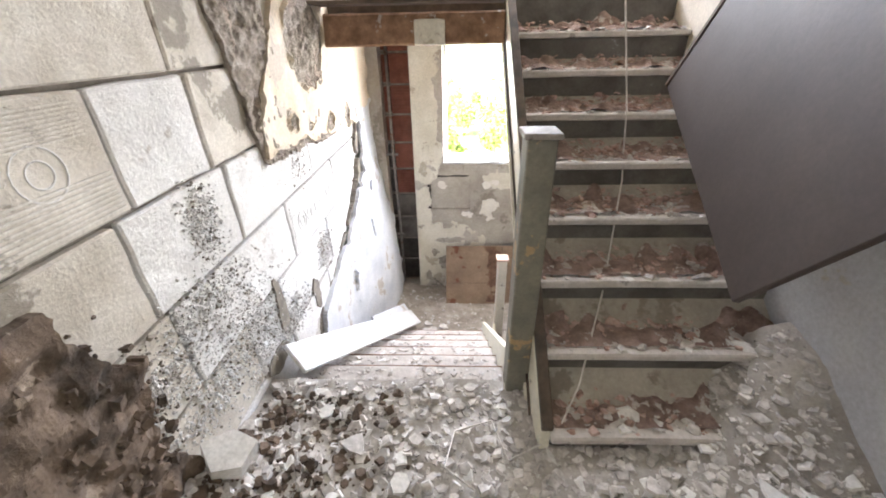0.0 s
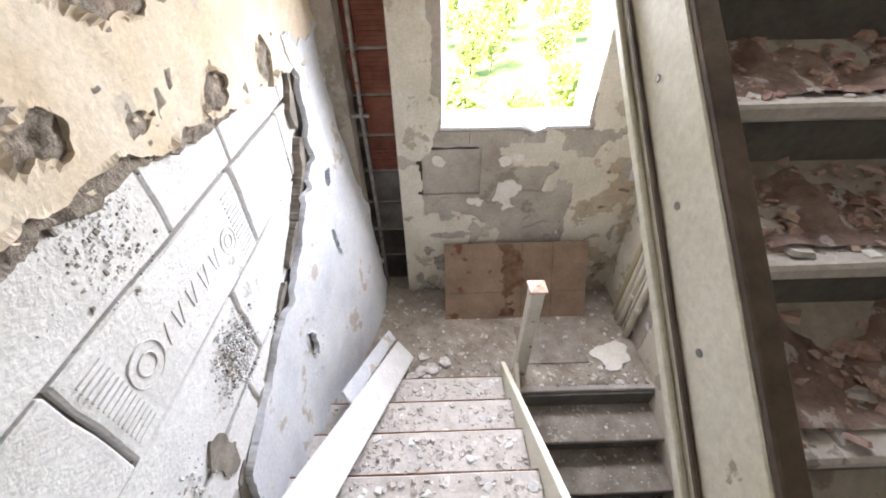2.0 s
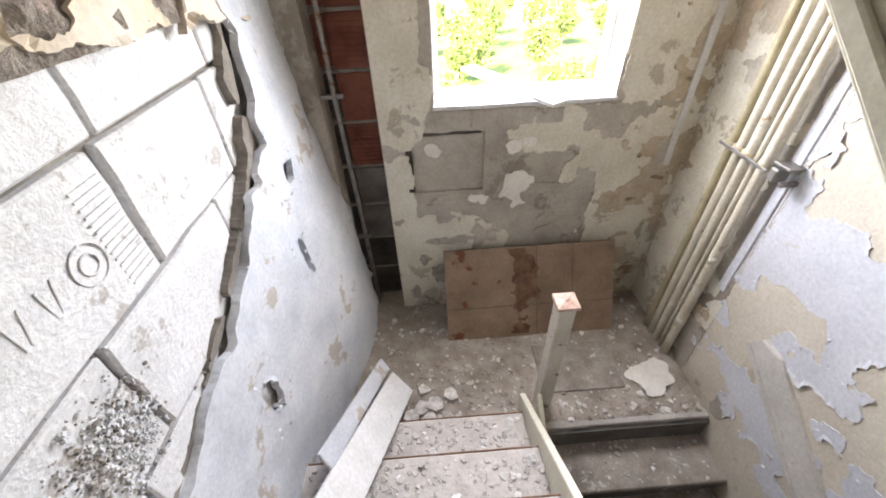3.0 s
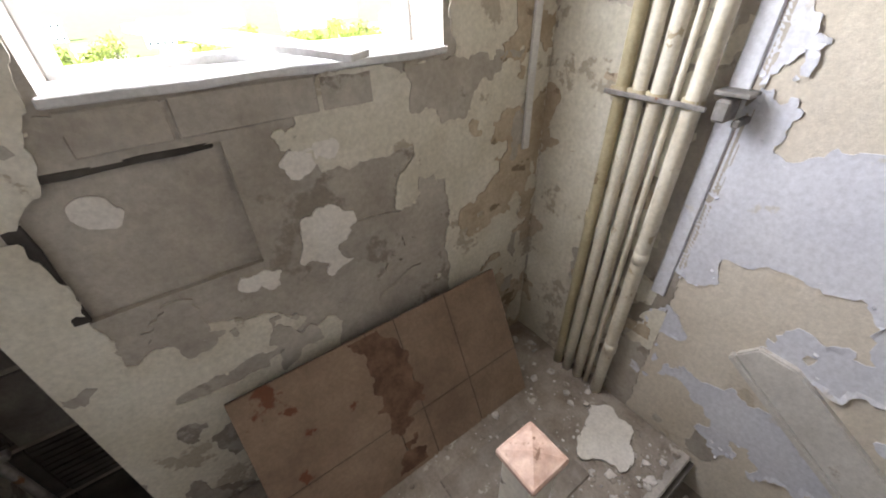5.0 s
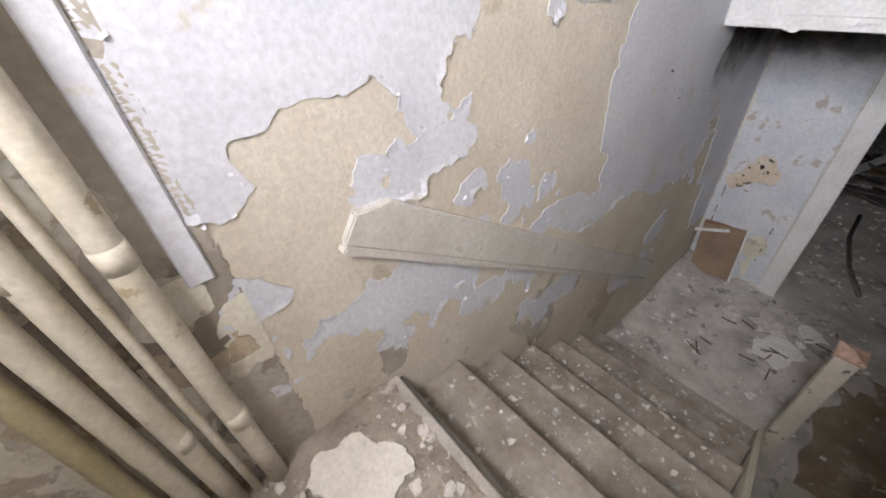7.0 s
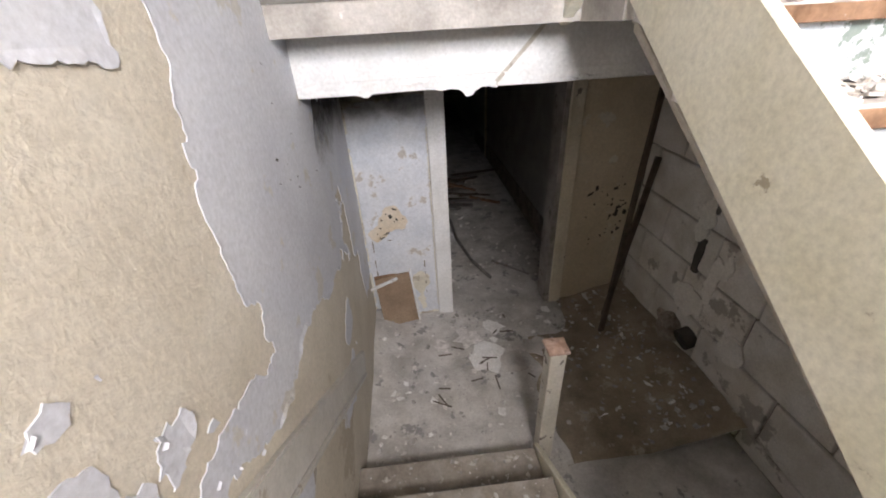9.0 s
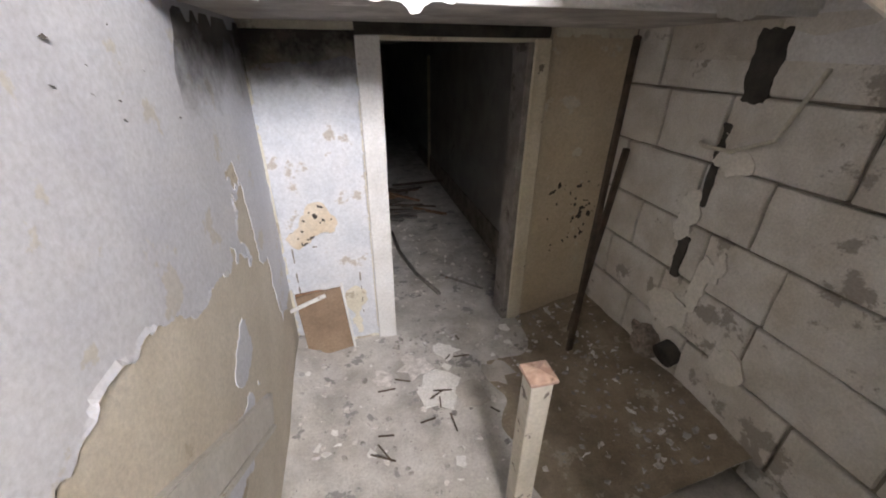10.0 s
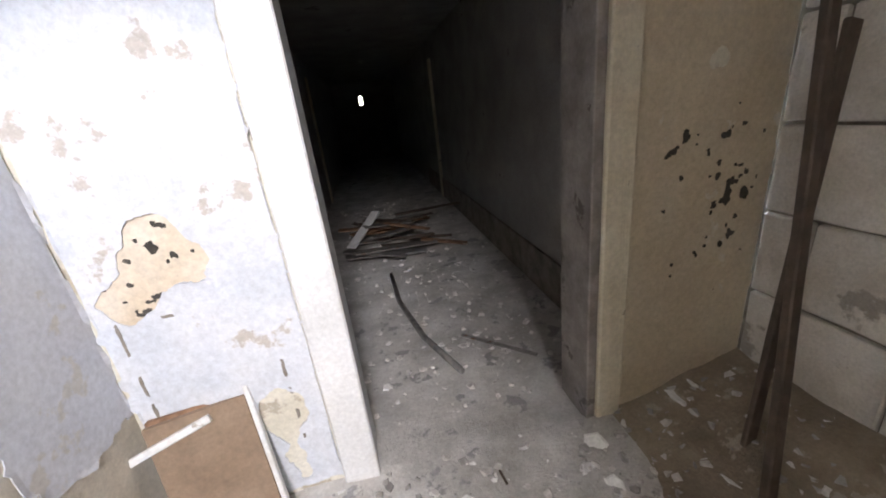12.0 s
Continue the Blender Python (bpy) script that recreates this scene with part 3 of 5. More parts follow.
def north_field(u, v):
    f = any_of(rect(u, v, 0.98, 1.6, -1.3, 0.5), rect(u, v, 0.80, 1.05, -0.12, 0.06), rect(u, v, -0.34, 0.36, -1.3, -0.62), rect(u, v, 0.55, 1.4, -1.3, -0.86),
               oval(u, v, 0.0, -0.52, 0.20, 0.10), rect(u, v, -0.36, -0.08, 0.1, 1.5), rect(u, v, 0.99, 1.6, 0.4, 1.6), oval(u, v, 0.75, 0.12, 0.3, 0.13), rect(u, v, -0.34, -0.22, -0.75, 0.0))
    f = f + 0.11 * rough_field(u, v, 5.0, 11, 5) + 0.02
    hole = any_of(rect(u, v, WX0, WX1, WZ0 - 0.01, 1.6), rect(u, v, CX0 - 0.3, CX1, -2, 2))
    return np.minimum(f, -hole - 0.004)


sheet("cream_paint", M_CREAM, on_north, -0.335, 1.5, ZH, 1.5, 0.0135, north_field, 0.006, wall_north, "flaking cream paint", 0.006)
sheet("filler_patch", M_SPOT, on_north, -0.15, 0.8, -0.6, 0.2, 0.009,
      lambda u, v: any_of(oval(u, v, 0.475, -0.215, 0.10, 0.115), oval(u, v, 0.235, -0.285, 0.05, 0.036), oval(u, v, 0.43, 0.06, 0.05, 0.02), oval(u, v, 0.53, 0.075, 0.03, 0.025)) + 0.05 * rough_field(u, v, 11, 3, 4), 0.007, wall_north, "pale filler patch")
sheet("filler_patch", M_SPOT, lambda u, v, d: (u, YF + 0.02 - d, v), -0.15, 0.1, -0.05, 0.14, 0.009, lambda u, v: oval(u, v, -0.03, 0.04, 0.06, 0.05) + 0.05 * rough_field(u, v, 12, 3, 3), 0.006, wall_north, "pale filler patch")
# Dark strips on the wall face paint the shade of uncut grooves.
part("niche_slot", wear(box(-0.205, -0.165, YF - 0.003, YF + 0.012, -0.21, 0.15, 0.004), 0.008, 4), M_DIRTSHADE, wall_north, "flat dark strip painting the shade of a cable chase")
part("niche_slot", wear(box(-0.2, 0.24, YF - 0.002, YF + 0.012, 0.148, 0.168, 0.003), 0.006, 5), M_DIRTSHADE, wall_north, "flat dark strip painting the shade of a cable chase")
for a, b in ((-0.02, 0.17), (0.18, 0.53), (0.54, 0.70)):
    part("brick", wear(box(a, b, YF - 0.008, YF + 0.01, 0.185, 0.282, 0.004), 0.003, 2), M_CEMENT, wall_north)
strip = tagged(part("corner_strip", wear(box(1.365, 1.405, YF - 0.022, YF - 0.008, -0.12, 1.5, 0.004), 0.004, 6), M_WHITEWOOD), "white plastic corner strip hanging beside the pipes", "trim", "", "structure")


def east_field(u, v):
    upper = any_of(rect(u, v, 2.47, 3.2, -0.31, 0.10), rect(u, v, 3.02, 3.19, -0.40, 0.8), rect(u, v, 2.42, 2.60, -0.37, -0.17), rect(u, v, 1.78, 2.1, -0.19, 0.6))
    middle = any_of(oval(u, v, 2.53, -0.50, 0.17, 0.08), oval(u, v, 2.36, -0.62, 0.15, 0.07), oval(u, v, 2.16, -0.78, 0.13, 0.11), oval(u, v, 2.0, -0.93, 0.09, 0.06))
    lower = any_of(oval(u, v, 2.86, -0.86, 0.30, 0.08), oval(u, v, 2.55, -0.98, 0.24, 0.09), oval(u, v, 2.27, -1.14, 0.20, 0.09), oval(u, v, 1.88, -1.46, 0.2, 0.09), oval(u, v, 3.1, -0.66, 0.05, 0.06))
    south = any_of(np.minimum(1.62 - u, v + 1.55 - 0.33 * u), rect(u, v, 1.3, 1.85, -1.14, -0.97), rect(u, v, -0.4, 0.08, -2.0, -1.2), oval(u, v, 0.75, -1.62, 0.13, 0.1), oval(u, v, 1.0, -1.85, 0.2, 0.09))
    f = any_of(upper + 0.09 * rough_field(u, v, 7.0, 21, 6), middle + 0.13 * rough_field(u, v, 9.0, 22, 6), lower + 0.15 * rough_field(u, v, 9.0, 25, 6), south + 0.13 * rough_field(u, v, 6.0, 26, 6))
    bare = any_of(oval(u, v, 2.45, -0.27, 0.035, 0.045), oval(u, v, 0.30, -1.22, 0.12, 0.20), oval(u, v, 0.62, -1.34, 0.06, 0.07), oval(u, v, 2.6, 0.35, 0.5, 0.25))
    return np.minimum(f, -bare - 0.10 * rough_field(u, v, 9, 4, 6))


sheet("blue_paint", M_PAINT, on_east, YD, 3.2, -2.35, 0.9, 0.014, east_field, 0.003, wall_east, "peeling pale blue paint", 0.010)


def curls(name, material, count, field, place, u0, u1, v0, v1, reach, parent, label, seed):
    """Lifted, curled paint scraps along the torn edges, where field is near zero, and some loose in between."""
    r = np.random.default_rng(seed)
    verts, faces, made = [], [], 0
    uu, vv = r.uniform(u0, u1, 40 * count), r.uniform(v0, v1, 40 * count)
    near = np.abs(field(uu, vv) - 0.012) < reach
    for u, v in zip(uu[near], vv[near]):
        if made >= count:
            break
        made += 1
        w, h, a = r.uniform(0.006, 0.024), r.uniform(0.004, 0.012), r.uniform(-0.7, 0.7)
        base = len(verts)
        for k in range(4):
            t = k / 3
            out_ = 0.002 + 0.65 * t * t * h
            for sd in (-1, 1):
                p, q = sd * w * (1 - 0.45 * t) / 2, -h * t
                verts.append(tuple(map(float, place(u + p * math.cos(a) - q * math.sin(a), v + p * math.sin(a) + q * math.cos(a), out_))))
        faces += [(base + 2 * k, base + 2 * k + 1, base + 2 * k + 3, base + 2 * k + 2) for k in range(3)]
    me = bpy.data.meshes.new(name)
    me.from_pydata(verts, [], faces)
    return put(name, me, material, parent, label)


sheet("brown_undercoat", M_BROWNCOAT, on_east, 3.13, YF, ZH, 1.5, 0.0125, lambda u, v: 0.34 * rough_field(u, v, 5.2, 28, 6) - 0.10 + 0.18 * (u - 3.62), 0.0065, wall_east, "stained brown undercoat", 0.008)
sheet("brown_undercoat", M_BROWNCOAT, on_north, 0.98, XR, ZH, 1.5, 0.0125, lambda u, v: 0.30 * rough_field(u, v, 5.5, 29, 6) - 0.11 + 0.25 * (u - 1.2), 0.0085, wall_north, "stained brown undercoat", 0.008)
sheet("bare_render", M_CEMENT, on_north, -0.33, 1.4, ZH, 0.28, 0.0125, lambda u, v: np.minimum(0.26 * rough_field(u, v, 3.4, 34, 6) - 0.08, -rect(u, v, -0.22, 0.28, -0.24, 0.2)), 0.009, wall_north, "ragged bare grey render")
curls("paint_curls", M_PAINT, 70, east_field, on_east, 1.8, 3.15, -1.2, 0.3, 0.02, wall_east, "small lifted curls of pale paint", 5)
curls("paint_curls", M_CREAM, 120, lambda u, v: north_field(u, v), on_north, -0.3, 1.45, -1.2, 0.9, 0.015, wall_north, "small lifted curls of cream paint", 7)
sheet("cream_paint", M_CREAM, on_east, 3.13, YF, ZH, 1.5, 0.014, lambda u, v: 0.06 + 0.35 * rough_field(u, v, 3.5, 23, 6) + 0.25 * (u - 3.5), 0.004, wall_east, "stained cream paint", 0.012)
sheet("grey_render", M_CEMENT, on_east, 3.13, YF, ZH, 1.5, 0.014, lambda u, v: 0.10 - 0.35 * rough_field(u, v, 3.5, 23, 6) + 0.2 * rough_field(u, v, 6, 24, 4), 0.003, wall_east, "bare grey render")
sheet("grey_render", M_CEMENT, on_east, 1.2, 3.2, -1.9, -0.9, 0.014, lambda u, v: 0.22 * rough_field(u, v, 3.0, 27, 6) - 0.05 - 0.2 * np.abs(v + 0.55 + 0.73 * (2.83 - u) + 0.55), 0.002, wall_east, "uneven patches of grey render low on the wall")


def west_crack(v):
    """Where along the wall the bluish plaster has broken off, by height."""
    return np.interp(v, [-0.7, -0.12, -0.03, 0.17, 0.42, 0.8], [1.75, 1.95, 2.33, 2.80, 3.22, 3.35])


def west_upper(u, v):
    f = np.minimum(u - 1.69 - 0.75 * np.maximum(0, v - 1.14), v - (0.985 - 0.10 * (u - 1.7)))
    f = f + 0.055 * rough_field(u, v, 6.5, 31, 6)
    gone = any_of(oval(u, v, 2.40, 1.45, 0.27, 0.26), oval(u, v, 2.02, 1.06, 0.05, 0.03), oval(u, v, 2.28, 0.99, 0.07, 0.03), oval(u, v, 2.62, 0.95, 0.06, 0.03), oval(u, v, 3.05, 0.93, 0.08, 0.10))
    return np.minimum(f, -gone + 0.05 * rough_field(u, v, 8, 2, 5))


def west_lower(u, v):
    f = np.minimum(u - west_crack(v), 0.99 - 0.05 * (u - 2) - v)
    f = f + 0.09 * rough_field(u, v, 5.0, 41, 5)
    gone = any_of(oval(u, v, 2.62, -0.36, 0.05, 0.10), oval(u, v, 3.2, -0.1, 0.04, 0.12), oval(u, v, 3.35, 0.25, 0.05, 0.06))
    return np.minimum(f, -gone + 0.03 * rough_field(u, v, 9, 42, 4))


sheet("coarse_mortar", M_ROUGHSTONE, lambda u, v, d: on_west(u, v, d + (0.022 * float(value_noise(np.array(u * 34.0), np.array(v * 34.0), 6)) if d > 0 else 0)), 1.45, 3.3, 0.86, 1.75, 0.0125,
      lambda u, v: any_of(np.minimum(u - 1.58 + 0.25 * (v - 1.3), np.minimum(1.93 - u, v - 0.97)), oval(u, v, 2.40, 1.45, 0.30, 0.29), rect(u, v, 1.66, 3.2, 0.94 - 0.10 * (u - 1.7), 1.14 - 0.10 * (u - 1.7))) + 0.05 * rough_field(u, v, 8, 8, 5), 0.008, wall_west, "coarse brown mortar where the plaster has fallen")
sheet("peach_plaster", M_PLASTER, on_west, 1.45, YF, 0.7, 2.4, 0.0125, west_upper, 0.026, wall_west, "hanging peach plaster", 0.03)
sheet("white_plaster", M_WHITE, on_west, 1.5, YF, ZH - 0.02, 1.05, 0.0125, west_lower, 0.03, wall_west, "cracked bluish white plaster", 0.028)
# Dark strip paints the shadow gap along the broken plaster edge.
sheet("open_crack", M_MORTAR, on_west, 1.6, 3.5, -0.6, 0.9, 0.0125, lambda u, v: 0.022 - np.abs(u - west_crack(v) + 0.03) * 0.7 + 0.03 * rough_field(u, v, 9, 43, 5), 0.006, wall_west, "dark mortar strip painting the shadow gap beside the loose plaster")
curls("plaster_scabs", M_WHITE, 110, west_lower, lambda u, v, d: on_west(u, v, d + 0.03), 2.0, 3.7, -1.0, 0.85, 0.05, wall_west, "lifted scabs of bluish plaster", 8)
curls("plaster_scabs", M_PLASTER, 50, west_upper, lambda u, v, d: on_west(u, v, d + 0.026), 1.6, 3.7, 0.85, 1.7, 0.05, wall_west, "lifted scabs of peach plaster", 9)

# ------------------------------------------------------------------ block wall
rows_up = [2.335, 2.01, 1.685, 1.36, 1.035, 0.71, 0.385, 0.06, -0.265, -0.59]
joints_up = {1.685: (0.35, 1.235, 1.9, 2.5, 3.1), 1.36: (0.30, 0.905, 1.285, 1.65, 2.25, 2.85), 1.035: (0.22, 0.83, 1.353, 2.215, 2.62, 3.2), 0.71: (0.25, 0.88, 1.77, 2.585, 3.1), 0.385: (0.6, 1.2, 1.5, 2.31, 2.9)}
rows_low = [-0.40, -0.72, -1.05, -1.385, -1.70, -2.03, -2.36, -2.492]
joints_low = {-0.72: (0.1, 0.5, 1.1, 1.7), -1.05: (-0.14, 0.47, 0.83, 1.5), -1.385: (0.1, 0.62, 1.02, 1.6), -1.70: (-0.1, 0.42, 1.0, 1.6), -2.03: (0.2, 0.7, 1.3)}
rng = random.Random(7)


def course(z1, z0, joints, y0, y1, finish=None):
    ys = [y0, *[j for j in joints if y0 + 0.05 < j < y1 - 0.05], y1]
    for a, b in zip(ys, ys[1:]):
        out = rng.uniform(-0.004, 0.004)
        bm = box(XL - 0.03, XL + out, a + rng.uniform(0.004, 0.011), b - rng.uniform(0.004, 0.011), z0 + 0.006, z1 - 0.007, 0.006)
        part("block", wear(bm, 0.006, 3), finish((a + b) / 2, (z0 + z1) / 2) if finish else M_BLOCK, wall_west)


for k, (z1, z0) in enumerate(zip(rows_up, rows_up[1:])):
    course(z1, z0, joints_up.get(z1, [0.3 * (k % 2) + 0.62 * i for i in range(7)]), YD, YF, lambda y, z: M_BLOCKWHITE if y > 1.25 and z < 1.04 or 0.9 < y < 1.3 and z < 1.3 else M_BLOCKDARKER)
for k, (z1, z0) in enumerate(zip(rows_low, rows_low[1:])):
    course(z1, z0, joints_low.get(z1, [0.3 * (k % 2) + 0.6 * i for i in range(5)]), YD, 3.2)


def ring(y, z, r, w):
    bm = bmesh.new()
    for rr in (r, r * 0.5):
        tube([(XL + 0.002, y + rr * math.cos(a), z + rr * math.sin(a)) for a in (math.pi * k / 10 for k in range(21))], w, 6, bm, False)
    return bm


sheet("torn_paint", M_WHITEWOOD, on_beam, XL, XR, -0.50, -0.36, 0.008, lambda u, v: v + 0.43 + 0.05 * rough_field(u, v, 9, 95, 4) - 0.02 + 0.06 * np.exp(-((u - 0.78) / 0.05) ** 2), 0.002, edge, "torn hanging paint", 0.012)
sheet("wall_crack", M_MORTAR, on_south, 0.95, XR, -2.3, -1.6, 0.007, lambda u, v: any_of(rect(u, v, 1.428, 1.438, -2.1, -1.68), rect(u, v, 1.08, 1.43, -1.687, -1.68), rect(u, v, 1.022, 1.03, -2.3, -1.9)) + 0.006 * rough_field(u, v, 24, 96, 4) - 0.001, 0.0075, wall_south, "dark crack round a loose panel")
for y, z, r in ((1.937, 0.535, 0.058), (2.416, 0.53, 0.045), (0.717, 1.20, 0.06)):
    part("embossed_mark", ring(y, z, r, 0.003), M_BLOCKWHITE, wall_west, "embossed round mark")
for k in range(9):
    y = 2.03 + k * 0.037
    part("embossed_mark", beam_between((XL + 0.001, y - 0.012 * (-1) ** k, 0.50), (XL + 0.001, y + 0.010, 0.565), 0.006, 0.005, (1, 0, 0), 0.001), M_BLOCKWHITE, wall_west, "embossed bar")
for k in range(14):
    for y0, y1 in ((1.80, 1.87), (2.47, 2.56)):
        part("embossed_mark", box(XL - 0.004, XL + 0.0055, y0, y1, 0.42 + k * 0.018, 0.426 + k * 0.018), M_BLOCKWHITE, wall_west, "fine embossed rib")
for k in range(9):
    part("embossed_mark", box(XL - 0.004, XL + 0.006, 0.45, 0.88, 1.06 + k * 0.012, 1.065 + k * 0.012), M_BLOCK, wall_west, "fine embossed rib")
    part("embossed_mark", box(XL - 0.004, XL + 0.006, 0.45, 0.86, 1.255 + k * 0.009, 1.259 + k * 0.009), M_BLOCK, wall_west, "fine embossed rib")
# broken pits and chases in the blocks; dark sheets paint the shade of openings
sheet("broken_pit", M_MORTAR, on_west, 1.2, 2.2, -0.1, 0.5, 0.012, lambda u, v: any_of(oval(u, v, 1.48, 0.25, 0.035, 0.16), oval(u, v, 1.92, 0.0, 0.04, 0.14), oval(u, v, 1.35, 0.05, 0.1, 0.05)) + 0.03 * rough_field(u, v, 12, 6, 4), 0.006, wall_west, "dark mortar patch painting the shade of a broken pit")
sheet("broken_pit", M_DIRT, lambda u, v, d: on_west(u, v, d + (0.03 * float(value_noise(np.array(u * 22.0), np.array(v * 22.0), 6)) if d > 0 else 0)), -0.25, 1.1, 0.0, 1.2, 0.014, lambda u, v: np.minimum(1.0 - v, 0.60 + 0.12 * (0.9 - v) - u) * 0.8 + 0.12 * rough_field(u, v, 5, 16, 6), 0.02, wall_west, "crumbled dark mortar and brick")
sheet("dark_chase", M_DIRTSHADE, on_west, 0.3, 0.75, -2.0, -0.45, 0.012, lambda u, v: any_of(rect(u, v, 0.46, 0.52, -1.72, -1.47), rect(u, v, 0.50, 0.545, -1.27, -0.85), rect(u, v, 0.53, 0.66, -0.75, -0.4)) + 0.025 * rough_field(u, v, 14, 9, 3), 0.005, wall_west, "flat dark sheet painting the shade of a cable chase")
sheet("mortar_splash", M_SPOT, on_west, 0.2, 1.4, -2.3, -0.7, 0.012, lambda u, v: any_of(oval(u, v, 0.46, -1.36, 0.06, 0.13), oval(u, v, 0.50, -1.93, 0.14, 0.11), oval(u, v, 0.66, -1.62, 0.035, 0.15), oval(u, v, 0.74, -1.47, 0.03, 0.09), oval(u, v, 0.60, -1.02, 0.1, 0.06), oval(u, v, 0.95, -2.0, 0.1, 0.09)) + 0.05 * rough_field(u, v, 9, 19, 4), 0.008, wall_west, "pale mortar smear")

stub = thing("drain_pipe_stub", (XL, 0.64, -2.19), "broken brown drain pipe end in a crumbled wall hole", "pipe")
part("socket", tube([(XL - 0.02, 0.64, -2.17), (XL + 0.06, 0.64, -2.2)], 0.075, 14, None, False), M_DIRTSHADE, stub, smooth=True)
# Dark plug paints the unlit inside of the pipe.
part("bore", tube([(XL + 0.0, 0.64, -2.18), (XL + 0.03, 0.64, -2.19)], 0.073, 14), M_DIRTSHADE, stub)
part("lump", wear(box(XL - 0.01, XL + 0.09, 0.38, 0.56, -2.30, -2.12, 0.02), 0.035, 4), M_ROUGHSTONE, stub, "brown crumbled masonry")
wire = tagged(part("bent_conduit", tube([(XL + 0.005, 0.40, -0.96), (XL + 0.05, 0.47, -0.965), (XL + 0.055, 0.62, -0.96), (XL + 0.03, 0.78, -0.88), (XL + 0.01, 0.86, -0.6)], 0.010, 8), M_CREAM, None, "", True), "bent cream plastic conduit sticking out of the block wall", "conduit")

# ------------------------------------------------------------------ the doorway wall below
sheet("white_paint", M_WHITE, on_south, 0.93, XR, ZB, -0.56, 0.013, lambda u, v: np.minimum(np.minimum(-0.62 - v, v + 2.45) + 0.06 * rough_field(u, v, 6, 61, 4), -any_of(oval(u, v, 1.25, -1.50, 0.10, 0.13), oval(u, v, 1.36, -1.63, 0.09, 0.07), oval(u, v, 1.07, -2.15, 0.07, 0.2)) + 0.05 * rough_field(u, v, 9, 62, 4)), 0.006, wall_south, "white limewash", 0.01)
sheet("peach_stain", M_PLASTER, on_south, 1.05, XR, -1.85, -1.3, 0.012, lambda u, v: any_of(oval(u, v, 1.25, -1.50, 0.13, 0.15), oval(u, v, 1.36, -1.63, 0.11, 0.09)), 0.003, wall_south, "bare peach plaster")
sheet("mould_spot", M_DIRTSHADE, on_south, 1.1, XR, -1.75, -1.4, 0.005, lambda u, v: any_of(oval(u, v, 1.26, -1.5, 0.08, 0.08), oval(u, v, 1.38, -1.64, 0.05, 0.04)) * 0.5 + 0.35 * rough_field(u, v, 42, 71, 3) - 0.145, 0.0045, wall_south, "black mould specks")
sheet("smoke_stain", M_DARKFILM, on_south, 0.86, XR - 0.004, -1.0, -0.44, 0.03, lambda u, v: 1 + 0 * u, 0.0165, wall_south, "black film below the beam, denser upwards")
sheet("smoke_stain", M_DARKFILM, lambda u, v, d: (XR - 0.019, u, v), YD + 0.022, 0.70, -1.0, -0.44, 0.03, lambda u, v: 0.7 - u + 0.25 * rough_field(u, v, 4, 73, 4), 0.0165, wall_east, "black film in the corner, denser upwards")
curls("paint_curls", M_DIRTSHADE, 18, lambda u, v: oval(u, v, 0.75, -0.58, 0.4, 0.25) * 0.1 + 0.006, on_east, 0.3, 1.25, -0.9, -0.25, 0.02, wall_east, "small dark flakes of mouldy paint", 10)
sheet("tan_paint", M_TANPANEL, on_south, XL, -0.2, ZB, -0.45, 0.014, lambda u, v: 0.2 + 0.3 * rough_field(u, v, 4, 81, 4) - any_of(oval(u, v, -0.5, -1.15, 0.2, 0.15), oval(u, v, -0.68, -0.9, 0.1, 0.3)) * 2.0, 0.004, wall_south, "tan gloss paint")
sheet("mould_spot", M_DIRTSHADE, on_south, -0.72, -0.3, -2.0, -1.2, 0.006, lambda u, v: any_of(oval(u, v, -0.40, -1.43, 0.04, 0.07), oval(u, v, -0.60, -1.62, 0.11, 0.25)) * 0.5 + 0.3 * rough_field(u, v, 30, 82, 3) - 0.125, 0.0055, wall_south, "black mould specks")
door = thing("door_1", (0.37, YD, ZB), "paint-worn timber door frame without a door", "door frame", kind="structure")
part("jamb", wear(box(DX1 - 0.03, DX1 + 0.10, YD + 0.004, YD + 0.03, ZB, DZ + 0.02, 0.006), 0.005, 6), M_WHITEWOOD, door, "white flaking jamb board")
part("jamb", wear(box(DX0 - 0.115, DX0 - 0.01, YD + 0.004, YD + 0.035, ZB, DZ + 0.02, 0.006), 0.006, 8), M_JAMB, door, "cream flaking jamb board")
part("jamb_edge", wear(box(DX0 - 0.009, DX0 + 0.03, YD - 0.19, YD + 0.02, ZB, DZ, 0.004), 0.004, 6), M_GREYCAP, door, "chipped grey jamb edge")
part("jamb_edge", wear(box(DX1 - 0.02, DX1 - 0.001, YD - 0.19, YD + 0.002, ZB, DZ, 0.004), 0.003, 5), M_WHITEWOOD, door)
part("head", wear(box(DX0 - 0.1, DX1 + 0.1, YD + 0.004, YD + 0.03, DZ + 0.021, DZ + 0.11, 0.006), 0.008, 6), M_DIRTSHADE, door, "black head board")

drawer = thing("old_drawer", (1.27, -0.17, ZB), "brown broken drawer front with white edging leaning on wall", "drawer")
lean = pose(1.27, -0.15, ZB + 0.03, 14, 4, 8)
part("front", box(-0.15, 0.15, -0.012, 0.012, 0, 0.46, 0.003, lean), M_BROWNBOARD, drawer)
part("edging", box(-0.168, -0.152, -0.016, 0.016, -0.01, 0.49, 0.003, lean), M_WHITEWOOD, drawer, "white edging strip")
part("edging", box(-0.13, 0.13, 0.013, 0.03, 0.40, 0.425, 0.003, lean @ pose(0, 0, 0, 0, 12, 0)), M_WHITEWOOD, drawer, "white edging strip")
part("side", box(-0.15, 0.15, -0.10, -0.014, 0.455, 0.47, 0.003, lean), M_NOSE, drawer)

